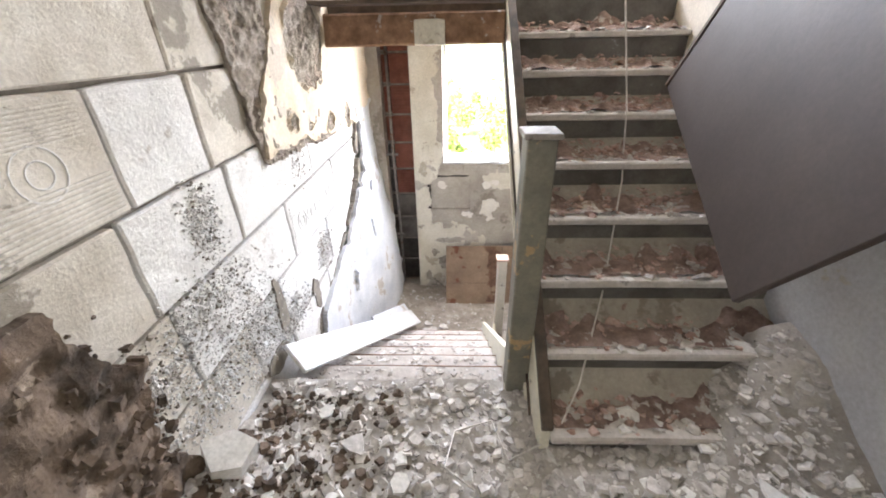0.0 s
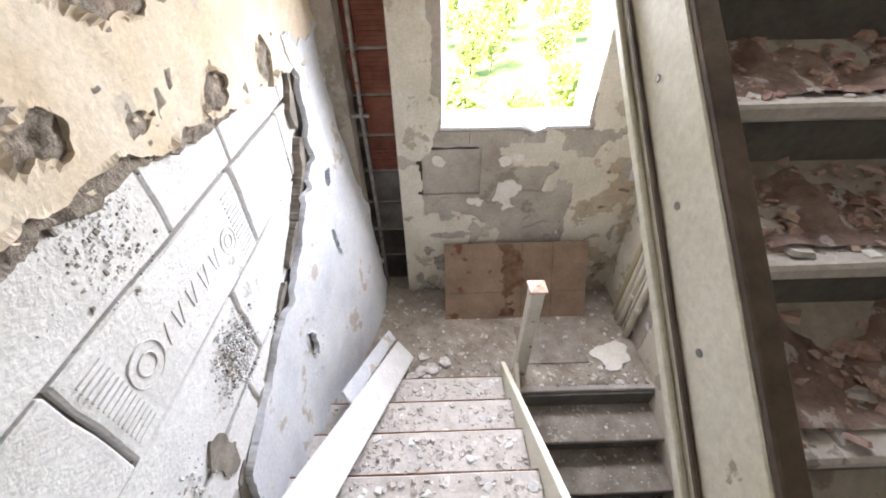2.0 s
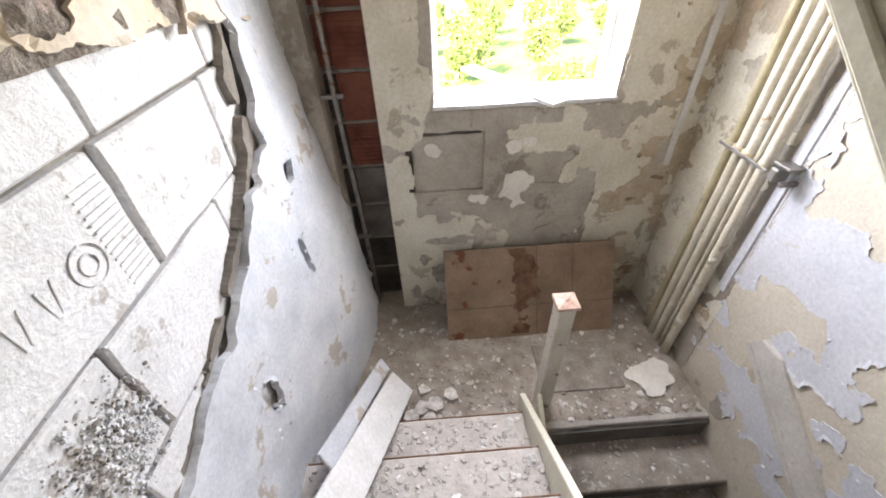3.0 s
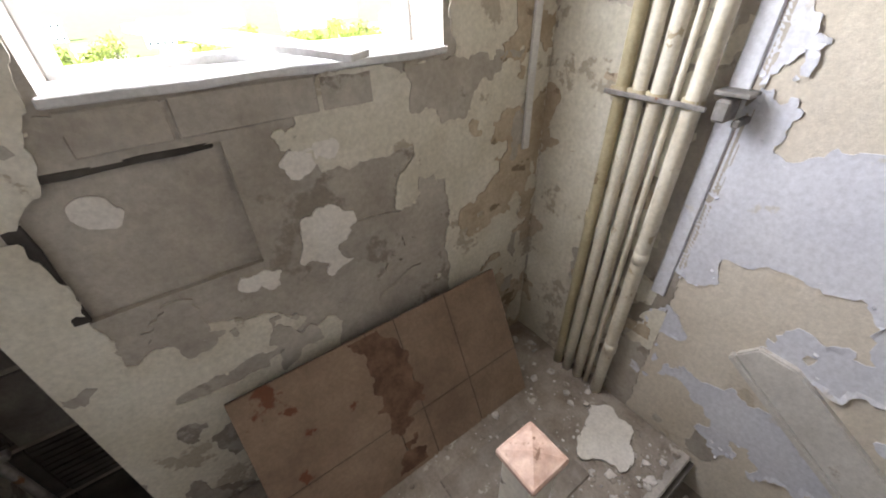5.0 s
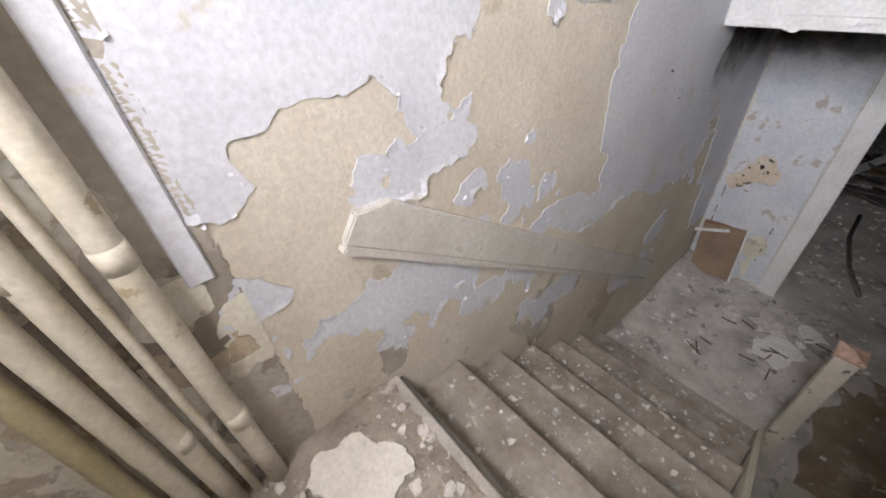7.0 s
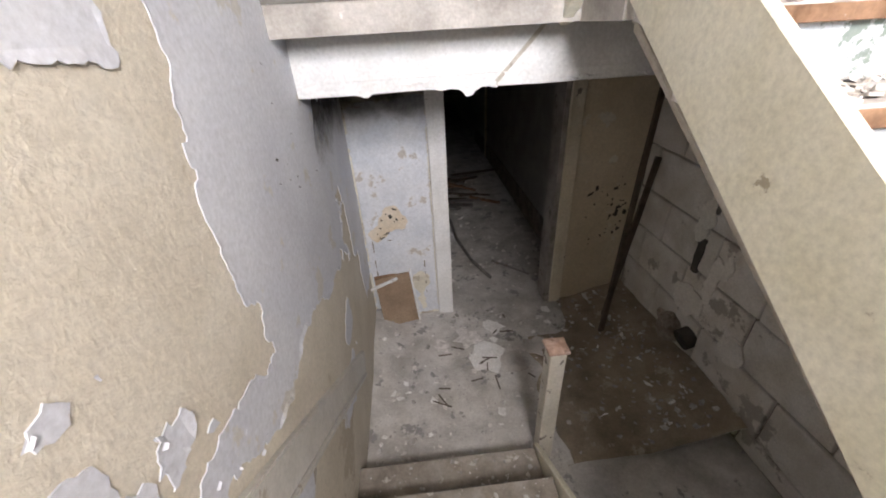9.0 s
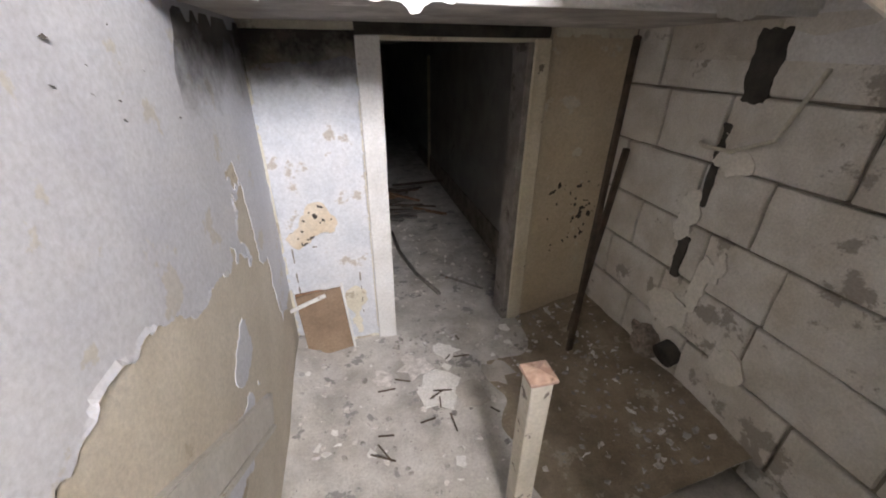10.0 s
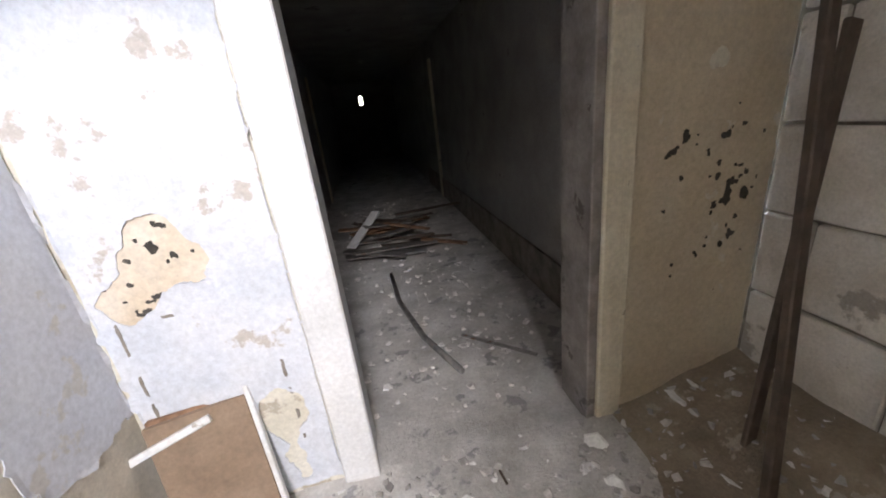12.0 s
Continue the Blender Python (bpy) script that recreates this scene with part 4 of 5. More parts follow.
batten = tagged(part("leaning_batten", wear(beam_between((-0.735, -0.215, -0.46), (-0.37, 0.23, -2.47), 0.04, 0.03, (0, 1, 0), 0.005), 0.004, 5), M_DARKWOOD), "dark wooden batten leaning in the corner beside the doorway", "batten")
batten_2 = tagged(part("leaning_batten", wear(beam_between((-0.74, -0.10, -1.1), (-0.45, 0.08, -2.47), 0.05, 0.02, (0, 1, 0), 0.004), 0.004, 5), M_DARKWOOD), "short grey wooden batten leaning against the block wall", "batten")

# corridor behind the doorway
CX_R, CX_L = -0.40, 1.35
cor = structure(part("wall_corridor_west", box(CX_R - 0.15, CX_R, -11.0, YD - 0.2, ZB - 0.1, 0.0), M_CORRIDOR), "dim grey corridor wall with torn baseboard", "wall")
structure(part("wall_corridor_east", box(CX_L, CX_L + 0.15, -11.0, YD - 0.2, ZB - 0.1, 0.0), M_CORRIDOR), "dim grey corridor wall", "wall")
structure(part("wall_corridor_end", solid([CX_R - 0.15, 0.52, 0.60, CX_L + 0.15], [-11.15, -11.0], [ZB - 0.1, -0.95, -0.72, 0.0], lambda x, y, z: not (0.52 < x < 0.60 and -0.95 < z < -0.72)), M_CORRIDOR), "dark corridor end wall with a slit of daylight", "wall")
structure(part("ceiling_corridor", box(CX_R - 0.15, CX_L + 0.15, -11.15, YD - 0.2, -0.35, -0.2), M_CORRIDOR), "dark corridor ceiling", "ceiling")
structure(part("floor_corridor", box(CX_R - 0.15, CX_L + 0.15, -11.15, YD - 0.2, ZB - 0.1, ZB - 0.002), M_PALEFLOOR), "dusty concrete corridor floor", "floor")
skirt = tagged(part("baseboard", wear(box(CX_R, CX_R + 0.018, -6.0, YD - 0.21, ZB, ZB + 0.30, 0.004), 0.004, 6), M_MORTAR), "dark torn baseboard along the corridor wall", "baseboard", "", "structure")
rng = random.Random(3)
for i in range(22):
    x, y, a = rng.uniform(0.05, 0.85), rng.uniform(-3.5, -2.4), rng.uniform(-0.9, 0.9)
    h = rng.uniform(0.18, 0.42)
    z = ZB + 0.02 + 0.008 * i
    bm = beam_between((x - h * math.cos(a), y - h * math.sin(a) * 0.6, z), (x + h * math.cos(a), y + h * math.sin(a) * 0.6, z + rng.uniform(-0.01, 0.08)), rng.uniform(0.05, 0.11), 0.015)
    tagged(part("broken_board", wear(bm, 0.003, 2), (M_DARKWOOD, M_NOSE, M_METAL)[i % 3]), "broken dark board in the corridor debris heap", "board", "broken boards in the corridor")
tagged(part("broken_board", wear(beam_between((0.95, -2.75, ZB + 0.10), (0.66, -3.15, ZB + 0.32), 0.10, 0.02), 0.003, 2), M_WHITEWOOD), "pale broken board sticking up from the corridor debris", "board", "broken boards in the corridor")
for x0, x1, y in ((CX_L - 0.03, CX_L, -4.3), (CX_L - 0.03, CX_L, -5.6), (CX_R, CX_R + 0.03, -4.8)):
    structure(part("door_casing", wear(box(x0, x1, y - 0.06, y + 0.06, ZB, -0.6, 0.004), 0.003, 3), M_JAMB), "pale door casing along the dark corridor wall", "trim")
tagged(part("hose", tube([(0.62, -2.1, ZB + 0.025), (0.60, -1.6, ZB + 0.02), (0.50, -1.1, ZB + 0.02), (0.36, -0.72, ZB + 0.02)], 0.018, 8), M_METAL, None, "", True), "rusty bent strip lying on the corridor floor", "hose")
tagged(part("thin_lath", beam_between((0.28, -1.05, ZB + 0.012), (-0.05, -0.72, ZB + 0.015), 0.03, 0.008), M_METAL), "thin grey lath on the corridor floor", "lath")

# ------------------------------------------------------------------ pipes in the corner
for y, r, m, lab in ((3.515, 0.023, M_PIPE2, "yellowed painted riser pipe in the corner"), (3.453, 0.023, M_PIPE, "cream painted riser pipe in the corner"),
                     (3.388, 0.024, M_PIPE, "cream painted riser pipe in the corner"), (3.335, 0.011, M_PIPE, "thin cream painted pipe between thicker riser pipes"), (3.275, 0.027, M_PIPE, "thick cream painted riser pipe beside the wall")):
    p = thing("riser_pipe", (1.45, y, ZH), lab, "pipe", "riser pipes")
    wob = [(1.45 + 0.004 * math.sin(z * 2 + y * 9), y + 0.005 * math.sin(z * 1.7 + y * 5), z) for z in [ZH + 0.2 * k for k in range(14)] + [ZU - 0.13]]
    part("pipe", tube(wob, r, 14), m, p, smooth=True)
    for z in ((-0.93, -0.42) if r > 0.02 else ()):
        q = z + 0.3 * (y - 3.3)
        part("coupling", tube([(1.45, y, q), (1.45, y, q + 0.05)], r + 0.002, 14), m, p, smooth=True)
bracket = thing("pipe_bracket", (1.45, 3.38, 0.16), "rusty steel bracket clamping the riser pipes", "bracket")
part("bar", wear(box(1.408, 1.416, 3.22, 3.55, 0.156, 0.172, 0.002), 0.002, 3), M_METAL, bracket)
for y in (3.515, 3.453, 3.388, 3.275):
    part("clamp", tube([(1.45, y, 0.15), (1.45, y, 0.178)], 0.033, 12), M_PIPE2, bracket, smooth=True)
part("bolt", box(1.40, 1.47, 3.16, 3.20, 0.14, 0.20, 0.006), M_METAL, bracket)
part("arm", box(1.42, XR + 0.002, 3.13, 3.15, 0.13, 0.15, 0.003), M_METAL, bracket)
part("arm", box(1.42, XR + 0.002, 3.13, 3.22, 0.205, 0.218, 0.003), M_METAL, bracket)
side_strip = tagged(part("wall_batten", wear(box(XR - 0.012, XR + 0.002, 3.16, 3.215, -0.55, 1.4, 0.004), 0.005, 6), M_PAINT), "peeling pale strip on the wall beside the pipes", "trim", "", "structure")

# ------------------------------------------------------------------ handrail board on the east wall
rail = thing("wall_rail", (1.48, 1.75, -1.3), "flat pale painted handrail board with pointed end on wall", "handrail")
ya, za, yb, zb = 2.84, -0.545, 0.66, -2.04
dirv = Vector((0, yb - ya, zb - za)).normalized()
nrm = Vector((0, -dirv.z, dirv.y))
if nrm.z < 0:
    nrm = -nrm
L = math.hypot(yb - ya, zb - za)
for nm, w0, w1, x0, mt in (("board", -0.075, 0.065, 0.026, M_RAIL), ("bead", -0.1, -0.0755, 0.034, M_RAIL)):
    bm = bmesh.new()
    prof = [(0.0, w0), (L, w0), (L, w1), (0.09, w1), (0.0, w1 - 0.055 if nm == "board" else w1)]
    o = Vector((XR, ya, za))
    vs = [[bm.verts.new(o + dirv * a + nrm * b + Vector((-x, 0, 0))) for a, b in prof] for x in (-0.003, x0)]
    bm.faces.new(vs[0])
    bm.faces.new(vs[1][::-1])
    for k in range(5):
        bm.faces.new((vs[0][k], vs[0][(k + 1) % 5], vs[1][(k + 1) % 5], vs[1][k]))
    bmesh.ops.recalc_face_normals(bm, faces=bm.faces)
    bmesh.ops.bevel(bm, geom=bm.edges[:], offset=0.005, segments=2, affect="EDGES")
    part(nm, bm, mt, rail)

# ------------------------------------------------------------------ boards
leaning = thing("hardboard_sheet", (0.6, 3.6, ZH), "brown tile-patterned hardboard panel leaning under the window", "panel")
tilt = pose(0.585, 3.50, ZH + 0.004, -26.5, 0, 0)
part("backing", box(-0.595, 0.595, 0.004, 0.016, 0, 0.665, 0.002, tilt), M_DARKWOOD, leaning)
for a, b in ((-0.595, -0.085), (-0.081, 0.045), (0.049, 0.30), (0.304, 0.595)):
    for c, d in ((0, 0.235), (0.239, 0.665)):
        part("tile_field", box(a, b, -0.002, 0.0035, c, d, 0.002, tilt), M_BROWNBOARD, leaning)
sheet("rust_stain", M_STAIN, lambda u, v, d: tuple(tilt @ Vector((u, -0.003 - d, v))), -0.22, 0.12, 0.02, 0.66, 0.009,
      lambda u, v: np.minimum(oval(u, v, -0.06, 0.4, 0.10, 0.4), 0.05) + 0.1 * rough_field(u, v, 9, 91, 4) - 0.03, 0.001, leaning, "dark rust stain")
flat = tagged(part("flat_board", box(0.56, 1.08, 3.04, 3.40, ZH + 0.004, ZH + 0.018, 0.003), M_TREAD), "dust-covered grey board lying flat on the half landing", "board")
skirting = tagged(part("fallen_skirting", wear(beam_between((-0.70, 1.33, 0.055), (-0.33, 3.13, -1.13), 0.175, 0.022, (0.62, 0, 0.78), 0.004), 0.003, 4), M_WHITEWOOD), "fallen white painted board lying down the stair edge", "board")
skirting_2 = tagged(part("fallen_skirting", wear(beam_between((-0.60, 2.5, -0.68), (-0.44, 3.25, -1.1), 0.09, 0.02, (0.75, 0, 0.65), 0.004), 0.003, 4), M_WHITE), "short pale board fallen against the cracked wall", "board")

P1, P2 = Vector((1.27, 2.27, 1.18)), Vector((0.99, 0.975, 0.68))
up_dir = Vector((0.03, -0.27, 0.385)).normalized()
side = (P1 - P2).normalized()
out = side.cross(up_dir).normalized()
grey = thing("grey_panel", P2, "large dark grey-brown board jammed over the upward stairs", "panel")


def panel_bm(a0, a1, b0, b1, t0, t1):
    bm = bmesh.new()
    v = [bm.verts.new(P2 + side * a + up_dir * b + out * t) for t in (t0, t1) for a, b in ((a0, b0), (a1, b0), (a1, b1), (a0, b1))]
    for q in ((0, 1, 2, 3), (7, 6, 5, 4), (0, 4, 5, 1), (1, 5, 6, 2), (2, 6, 7, 3), (3, 7, 4, 0)):
        bm.faces.new([v[k] for k in q])
    bmesh.ops.recalc_face_normals(bm, faces=bm.faces)
    bmesh.ops.bevel(bm, geom=bm.edges[:], offset=0.003, segments=1, affect="EDGES")
    return bm


LP = (P1 - P2).length
sgn = -1 if out.x < 0 else 1
part("board", panel_bm(0, LP, 0, 0.98, 0.0, 0.024 * sgn), M_GREYBOARD, grey)
part("edge_strip", panel_bm(LP + 0.001, LP + 0.03, 0, 0.98, -0.008 * sgn, 0.03 * sgn), M_DARKWOOD, grey, "dark edge strip")

cable = tagged(part("hanging_cable", tube([(0.86, 2.2, 3.2), (0.92, 2.16, 1.58), (0.985, 2.05, 1.10), (0.985, 1.98, 0.88), (0.94, 1.83, 0.80), (0.77, 1.40, 0.42), (0.60, 1.05, 0.20), (0.50, 0.93, 0.07), (0.43, 0.90, 0.045), (0.30, 0.83, 0.05), (0.25, 1.0, 0.05), (0.10, 0.95, 0.05), (0.06, 0.80, 0.05), (0.17, 0.72, 0.05)], 0.004, 6), M_CABLE, None, "", True), "thin white cable hanging down over the upward stairs", "cable")

# ------------------------------------------------------------------ rubble


def bumpy(x, y, s=0.02):
    return s * (noise.noise((x * 6, y * 6, 0.3)) + 0.5 * noise.noise((x * 17, y * 17, 4.0)) + 0.3 * noise.noise((x * 40, y * 40, 9.0)))


def heap_a(x, y):
    h = 0.02 + bumpy(x, y, 0.018)
    h += 0.22 * smooth01(-0.45, -0.78, x) * smooth01(1.15, 0.5, y)
    h += 0.30 * smooth01(0.95, 1.5, x) * smooth01(0.5, 1.25, y) + 0.05 * smooth01(0.7, 1.3, x)
    return h


def heap_b(x, y):
    h = 0.012 + bumpy(x, y, 0.012)
    return h + 0.22 * smooth01(-0.15, -0.78, x) * (0.7 + 0.3 * noise.noise((x * 3, y * 3, 2))) + 0.10 * smooth01(1.2, 1.5, x) * smooth01(0.6, 0.0, y)


structure(ground_sheet("rubble_bed", M_FLOOR, XL, XR, YD, 1.235, 0.02, lambda x, y: ZA + (heap_a(x, y) if not (x > 0.47 and y > 0.93) else max(heap_a(x, y), -0.06))), "uneven bed of crushed plaster and dust on the landing", "rubble")
structure(ground_sheet("dust_bed", M_PALEFLOOR, XL, XR, YD, 1.25, 0.025, lambda x, y: ZB + heap_b(x, y)), "dusty debris layer on the lower floor", "rubble")
structure(ground_sheet("dust_bed", M_LANDDUST, XL, XR, 2.86, YF, 0.025, lambda x, y: ZH + 0.006 + bumpy(x, y, 0.007) + 0.10 * smooth01(-0.25, -0.7, x)), "dusty debris layer on the half landing", "rubble")


structure(ground_sheet("earth_bed", M_EARTH, XL, 0.40, YD, 1.25, 0.025, lambda x, y: ZB + heap_b(x, y) + 0.008 - 0.03 * smooth01(0.22, 0.40, x + 0.10 * noise.noise((x * 5, y * 5, 7))) - 0.03 * smooth01(0.3, -0.1, y) * smooth01(-0.25, 0.0, x)), "brown earth and dirt beside the stair foot", "rubble")
for i in range(8):
    y0, zt = 0.915 + 0.243 * i, -0.1 + 0.195 * (i + 1)
    structure(ground_sheet("step_dirt", M_REDDIRT, 0.49, XR - 0.01, y0 + 0.02, y0 + 0.242, 0.0185, lambda x, y: zt - 0.004 + (0.02 + 0.10 * (0.5 + noise.noise((x * 4, i * 3.0, 1))) * ((y - y0) / 0.243) ** 1.6) * max(0.0, 0.6 + noise.noise((x * 11, y * 11, i))) + bumpy(x, y, 0.008)), "reddish crushed brick heaped against the riser", "rubble")


def on_steps(r, x0, x1, n, y_of, z_of, sign, back):
    i = r.randrange(n)
    t = r.random() ** 0.6 if back else r.random()
    y = y_of(i) + (y_of(i + 1) - y_of(i)) * t
    return r.uniform(x0, x1), y, z_of(i) + (0.002 + (0.07 * t * t * r.random() if back else 0.0))


S1 = (lambda i: 2.82 - G * i, lambda i: ZH + R * (i + 1))
S2 = (lambda i: 1.23 + G * i, lambda i: ZB + R * (i + 1))
S3 = (lambda i: 0.915 + 0.243 * i, lambda i: -0.1 + UR * (i + 1))


def spot_a(r):
    x, y = r.uniform(XL + 0.03, XR - 0.03), r.uniform(YD + 0.05, 1.22)
    return x, y, ZA + heap_a(x, y)


def spot_b(r):
    x = r.uniform(XL + 0.03, XR - 0.05) if r.random() < 0.5 else r.triangular(XL + 0.03, 0.1, -0.55)
    y = r.uniform(YD + 0.02, 1.2)
    return x, y, ZB + heap_b(x, y)


def spot_h(r):
    x, y = r.uniform(-0.55, XR - 0.05), 2.86 + 0.95 * r.random() ** 1.7
    return x, y, ZH + 0.006 + bumpy(x, y, 0.007) + 0.10 * smooth01(-0.25, -0.7, x)


chips("plaster_rubble", M_RUBBLE, 7500, spot_a, 0.005, 0.034, "grey plaster rubble covering the upper landing", 1)


def spot_dirt(r):
    x, y = r.triangular(XL + 0.01, 0.0, -0.7), r.uniform(YD + 0.05, 1.15)
    return x, y, ZA + heap_a(x, y)


chips("dirt_clods", M_DIRT, 1500, spot_dirt, 0.005, 0.03, "dark brown clods below the crumbled wall", 14, 0.8)
chips("paint_flakes", M_WHITECHIP, 420, spot_a, 0.01, 0.05, "white paint flakes on the upper landing", 2, 0.12)
chips("plaster_rubble", M_DUST, 2200, lambda r: on_steps(r, XL + 0.05, 0.36, 6, *S1, -1, False), 0.004, 0.022, "plaster crumbs on the worn steps", 3)
chips("paint_flakes", M_WHITECHIP, 500, lambda r: on_steps(r, XL + 0.05, 0.36, 6, *S1, -1, False), 0.006, 0.03, "white flakes on the worn steps", 4, 0.15)
chips("brick_rubble", M_REDRUBBLE, 4200, lambda r: on_steps(r, 0.49, XR - 0.02, 8, *S3, 1, True), 0.005, 0.026, "reddish brick rubble on the upward steps", 5)
chips("plaster_rubble", M_RUBBLE, 1500, lambda r: on_steps(r, 0.49, XR - 0.02, 8, *S3, 1, False), 0.005, 0.035, "plaster crumbs on the upward steps", 6, 0.3)
chips("paint_flakes", M_WHITECHIP, 130, lambda r: on_steps(r, 0.49, XR - 0.02, 8, *S3, 1, False), 0.015, 0.055, "white flakes on the upward steps", 16, 0.1)
chips("plaster_rubble", M_RUBBLE, 650, spot_h, 0.003, 0.026, "plaster crumbs on the half landing", 7)
chips("dust_clods", M_LANDDUST, 1500, spot_h, 0.003, 0.02, "brown dust clods on the half landing", 27)
chips("plaster_rubble", M_RUBBLE, 600, lambda r: on_steps(r, 0.53, XR - 0.02, 6, *S2, 1, False), 0.004, 0.02, "plaster crumbs on the lower steps", 8)
chips("plaster_rubble", M_RUBBLE, 1700, spot_b, 0.004, 0.028, "plaster crumbs on the lower floor", 9)
chips("paint_flakes", M_WHITECHIP, 160, spot_b, 0.01, 0.05, "pale flakes on the lower floor", 10, 0.1)
chips("plaster_rubble", M_RUBBLE, 1100, lambda r: (r.uniform(CX_R + 0.03, 1.2), r.uniform(-5.0, YD - 0.2), ZB), 0.005, 0.03, "debris crumbs on the corridor floor", 12)


def slab_piece(name, cx, cy, z, r, thick, n, material, label, seed, tiltx=0.0, tilty=0.0):
    rr = random.Random(seed)
    bm = bmesh.new()
    pts = [(q * math.cos(2 * math.pi * k / n), q * math.sin(2 * math.pi * k / n)) for k, q in ((k, r * rr.uniform(0.5, 1.2)) for k in range(n))]
    lo, hi = [bm.verts.new((a, b, 0)) for a, b in pts], [bm.verts.new((a * 0.97, b * 0.97, thick)) for a, b in pts]
    bm.faces.new(lo[::-1])
    bm.faces.new(hi)
    for k in range(n):
        bm.faces.new((lo[k], lo[(k + 1) % n], hi[(k + 1) % n], hi[k]))
    bmesh.ops.transform(bm, matrix=pose(cx, cy, z, tiltx, tilty, rr.uniform(0, 90)), verts=bm.verts)
    return tagged(part(name, bm, material), label, "debris", "larger broken pieces")


slab_piece("block_fragment", -0.68, 0.74, 0.16, 0.13, 0.10, 5, M_WHITECHIP, "white broken block fragment in the rubble heap", 4, 20, 10)
slab = sheet("plaster_slab", M_SPOT, lambda u, v, d: (u, v, ZH + 0.012 + d), 1.05, 1.49, 2.9, 3.3, 0.009,
             lambda u, v: np.minimum(oval(u, v, 1.275, 3.10, 0.14, 0.125) + 0.11 * rough_field(u, v, 9, 33, 4), np.abs(np.abs(u - 1.27 + 0.5 * (v - 3.1) + 0.02 * np.sin(v * 40)) - 0.03) - 0.004), 0.012)
tagged(slab, "cracked cream plaster slab at the foot of the pipes", "debris")
for k, (x, y, r) in enumerate(((-0.22, 3.0, 0.07), (-0.12, 3.02, 0.08), (-0.16, 2.93, 0.06), (-0.28, 2.95, 0.05), (-0.03, 3.08, 0.05), (-0.2, 3.12, 0.04))):
    slab_piece("plaster_slab", x, y, ZH + 0.012, r, 0.02, 6, M_RUBBLE, "grey plaster lump at the foot of the stairs", 30 + k, 8, 5 * (k % 3))
for k, (x, y, r) in enumerate(((0.95, 1.0, 0.07), (1.05, 0.9, 0.05), (0.8, 0.75, 0.045), (1.15, 0.7, 0.05), (0.55, 0.5, 0.04), (0.95, 0.45, 0.05), (0.7, 0.3, 0.04), (-0.1, 0.75, 0.05), (-0.3, 0.9, 0.06), (-0.45, 1.05, 0.05))):
    slab_piece("plaster_slab", x, y, heap_a(x, y) + 0.01, r, 0.012, 6, M_WHITECHIP if k % 2 else M_RUBBLE, "flat plaster piece lying on the landing rubble", 40 + k, 6, 8)
for k, (x, y, r) in enumerate(((0.62, 0.35, 0.17), (0.42, 0.42, 0.13), (0.72, 0.12, 0.12), (0.48, 0.02, 0.10), (0.2, 0.3, 0.11), (0.95, 0.2, 0.08))):
    slab_piece("floor_flake", x, y, ZB + 0.018 + 0.005 * k, r, 0.005, 12, (M_WHITECHIP, M_FLOOR, M_RUBBLE)[k % 3], "broken screed flake on the lower floor", 60 + k)
rr = random.Random(11)
for k in range(14):
    x, y, a, h = rr.uniform(0.25, 1.0), rr.uniform(-0.1, 0.75), rr.uniform(0, 3.1), rr.uniform(0.03, 0.09)
    tagged(part("twig", beam_between((x - h * math.cos(a), y - h * math.sin(a), ZB + 0.035), (x + h * math.cos(a), y + h * math.sin(a), ZB + 0.05), 0.008, 0.006, (0, 0, 1), 0.0), M_DARKWOOD), "dark splinter lying on the lower floor", "splinter", "splinters")


def spot_crumb(r):
    cy, cz, a, b = r.choice(((0.75, 0.55, 0.2, 0.12), (1.05, 0.62, 0.22, 0.1), (1.15, 0.45, 0.28, 0.16), (1.3, 0.25, 0.25, 0.16), (1.15, 0.88, 0.08, 0.12), (0.95, 0.3, 0.3, 0.14), (2.05, 0.85, 0.12, 0.1), (1.6, 0.1, 0.2, 0.12), (2.2, 0.2, 0.12, 0.12), (0.55, 1.42, 0.12, 0.1)))
    return XL + r.uniform(-0.002, 0.004), r.gauss(cy, a * 0.55), r.gauss(cz, b * 0.55)


chips("wall_crumbs", M_BLOCKWHITE, 7000, spot_crumb, 0.003, 0.009, "crumbling rough patches on the block wall", 17, 1.0)
chips("dirt_clods", M_DIRT, 1600, lambda r: (XL + r.uniform(0.005, 0.03), r.triangular(-0.1, 0.72, 0.5), r.triangular(0.1, 0.92, 0.4)), 0.005, 0.026, "dark clods crumbling out of the wall", 19, 0.9)
chips("wall_crumbs", M_MORTAR, 2000, spot_crumb, 0.002, 0.009, "dark crumbling pits on the block wall", 18, 0.9)

# ------------------------------------------------------------------ outside
ground = structure(part("ground", box(-900, 900, 9.0, 1500, -22.5, -22.0), M_GRASS), "green ground far below the window", "ground")
rng = random.Random(21)


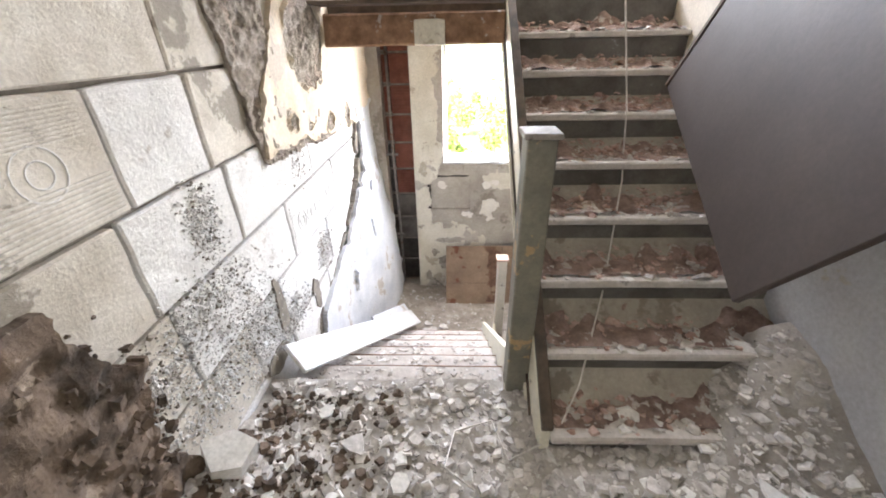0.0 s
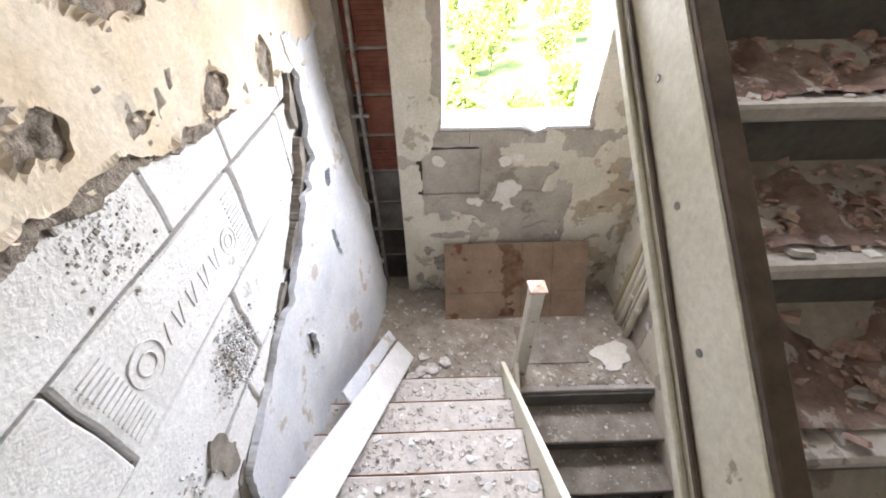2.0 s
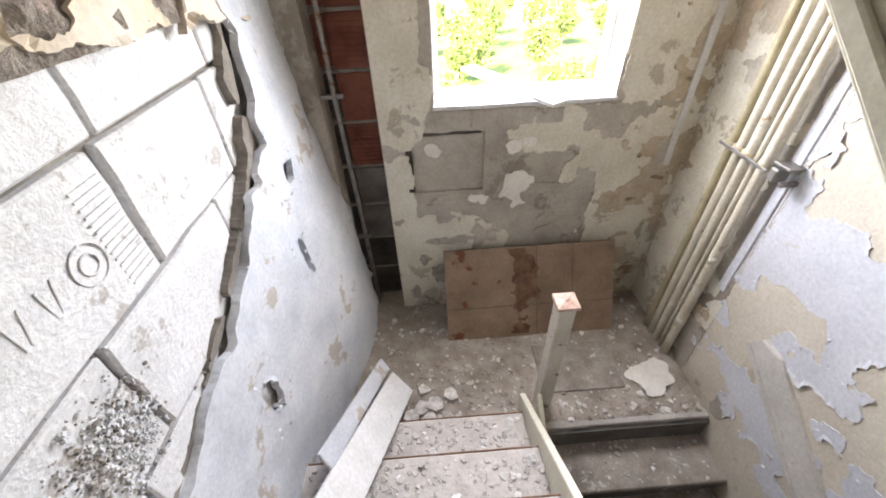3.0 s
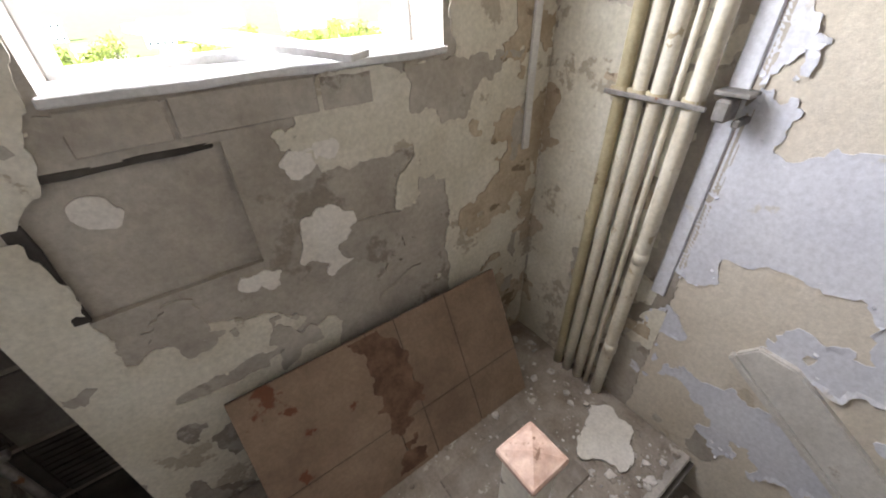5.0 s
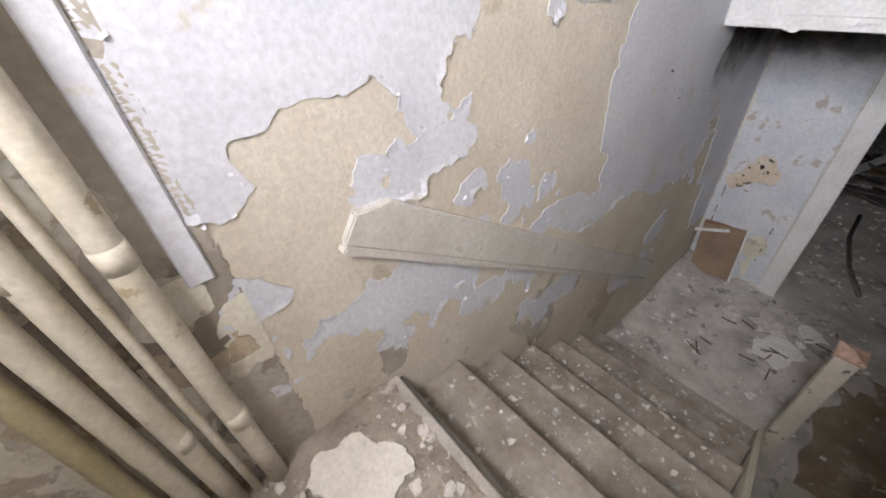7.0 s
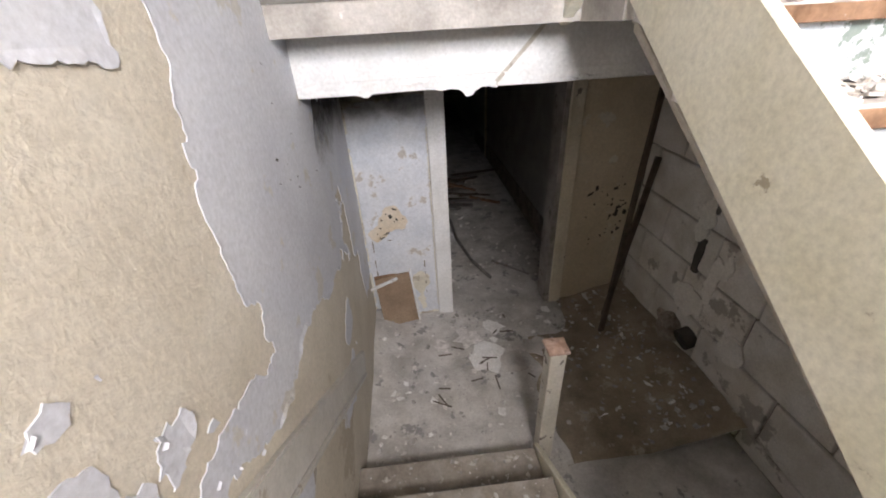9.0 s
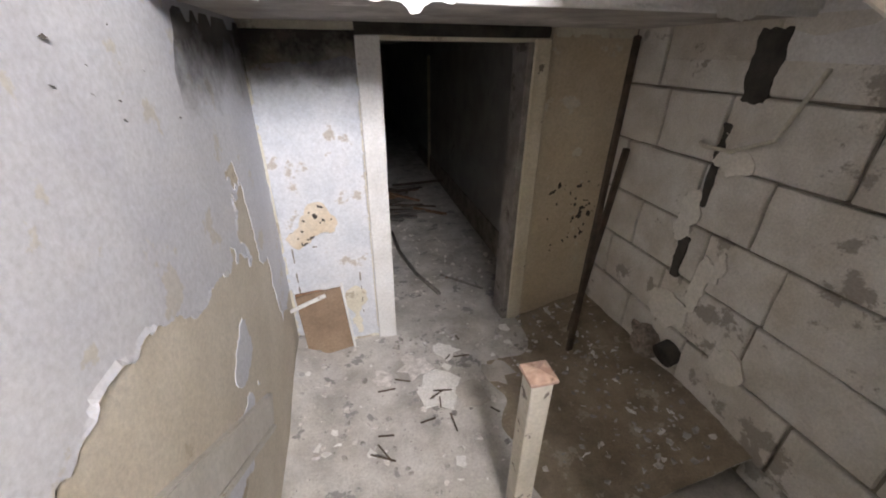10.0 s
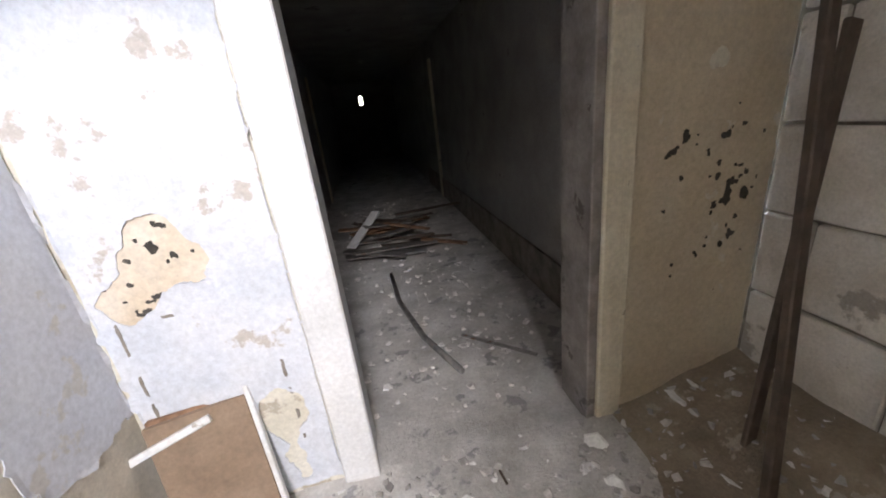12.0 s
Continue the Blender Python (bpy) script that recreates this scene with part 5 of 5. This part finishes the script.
def house(x, y, w, d, h, rot):
    hs = thing("house", (x, y, -22), "pale rendered house with red roof below the window", "house", "houses outside")
    m = pose(x, y, -22, 0, 0, rot)
    part("wall", box(-w / 2, w / 2, -d / 2, d / 2, 0, h, 0, m), M_HOUSE, hs)
    bm = bmesh.new()
    v = [bm.verts.new(m @ Vector(p)) for p in ((-w / 2 - 0.4, -d / 2 - 0.4, h), (w / 2 + 0.4, -d / 2 - 0.4, h), (w / 2 + 0.4, d / 2 + 0.4, h), (-w / 2 - 0.4, d / 2 + 0.4, h), (-w / 2 - 0.4, 0, h + 2.4), (w / 2 + 0.4, 0, h + 2.4))]
    for q in ((0, 1, 5, 4), (2, 3, 4, 5), (0, 4, 3), (1, 2, 5), (3, 2, 1, 0)):
        bm.faces.new([v[k] for k in q])
    part("roof", bm, M_ROOF, hs)
    for fl in range(max(1, int(h // 3))):
        for k in range(int(w // 3)):
            a = -w / 2 + 1.6 + k * 3
            part("window", box(a - 0.6, a + 0.6, -d / 2 - 0.05, -d / 2 + 0.02, 1.0 + fl * 3, 2.4 + fl * 3, 0, m), M_GLASSDARK, hs)


for x, y, w, h, rot in ((40, 150, 14, 6, 8), (85, 180, 18, 6, -6), (-8, 190, 13, 6, 12), (130, 220, 22, 9, 4), (20, 250, 24, 9, -4), (-60, 230, 18, 6, 10), (95, 280, 26, 12, 2), (190, 260, 20, 9, -8), (-40, 320, 30, 9, 5), (60, 350, 30, 9, 0), (150, 350, 28, 9, 6), (15, 170, 12, 5, -12)):
    house(x, y, w, 9, h, rot)


def tree(x, y, h, seed):
    r = random.Random(seed)
    t = thing("tree", (x, y, -22), "leafy green tree far below the window", "tree", "trees outside")
    tr = bmesh.new()
    tube([(x, y, -22), (x + 0.1, y, -22 + h * 0.4), (x, y + 0.1, -22 + h * 0.75)], 0.18, 7, tr)
    for k in range(4):
        a = k * 1.6
        tube([(x, y, -22 + h * 0.35), (x + math.cos(a) * h * 0.22, y + math.sin(a) * h * 0.22, -22 + h * 0.62)], 0.07, 5, tr)
    part("trunk", tr, M_DARKWOOD, t)
    verts, faces = [], []
    for _ in range(420):
        a, b, q = r.uniform(0, 6.3), r.uniform(-1, 1), r.random() ** 0.4
        c = Vector((math.cos(a) * math.sqrt(1 - b * b), math.sin(a) * math.sqrt(1 - b * b), b * 1.1)) * q * h * 0.36
        c += Vector((x, y, -22 + h * 0.66)) + Vector((r.gauss(0, 0.4), r.gauss(0, 0.4), r.gauss(0, 0.4)))
        e = Euler((r.uniform(0, 6), r.uniform(0, 6), 0)).to_matrix()
        s, n = r.uniform(0.25, 0.6), len(verts)
        verts += [tuple(c + e @ Vector(p) * s) for p in ((-1, 0, 0), (0, -0.6, 0.2), (1, 0, 0), (0, 0.6, 0.2))]
        faces.append((n, n + 1, n + 2, n + 3))
    me = bpy.data.meshes.new("crown")
    me.from_pydata(verts, [], faces)
    put("crown", me, M_LEAF, t)


for k in range(120):
    y = rng.uniform(30, 190)
    tree(rng.uniform(-0.55, 0.75) * y, y, rng.uniform(6, 11), 100 + k)
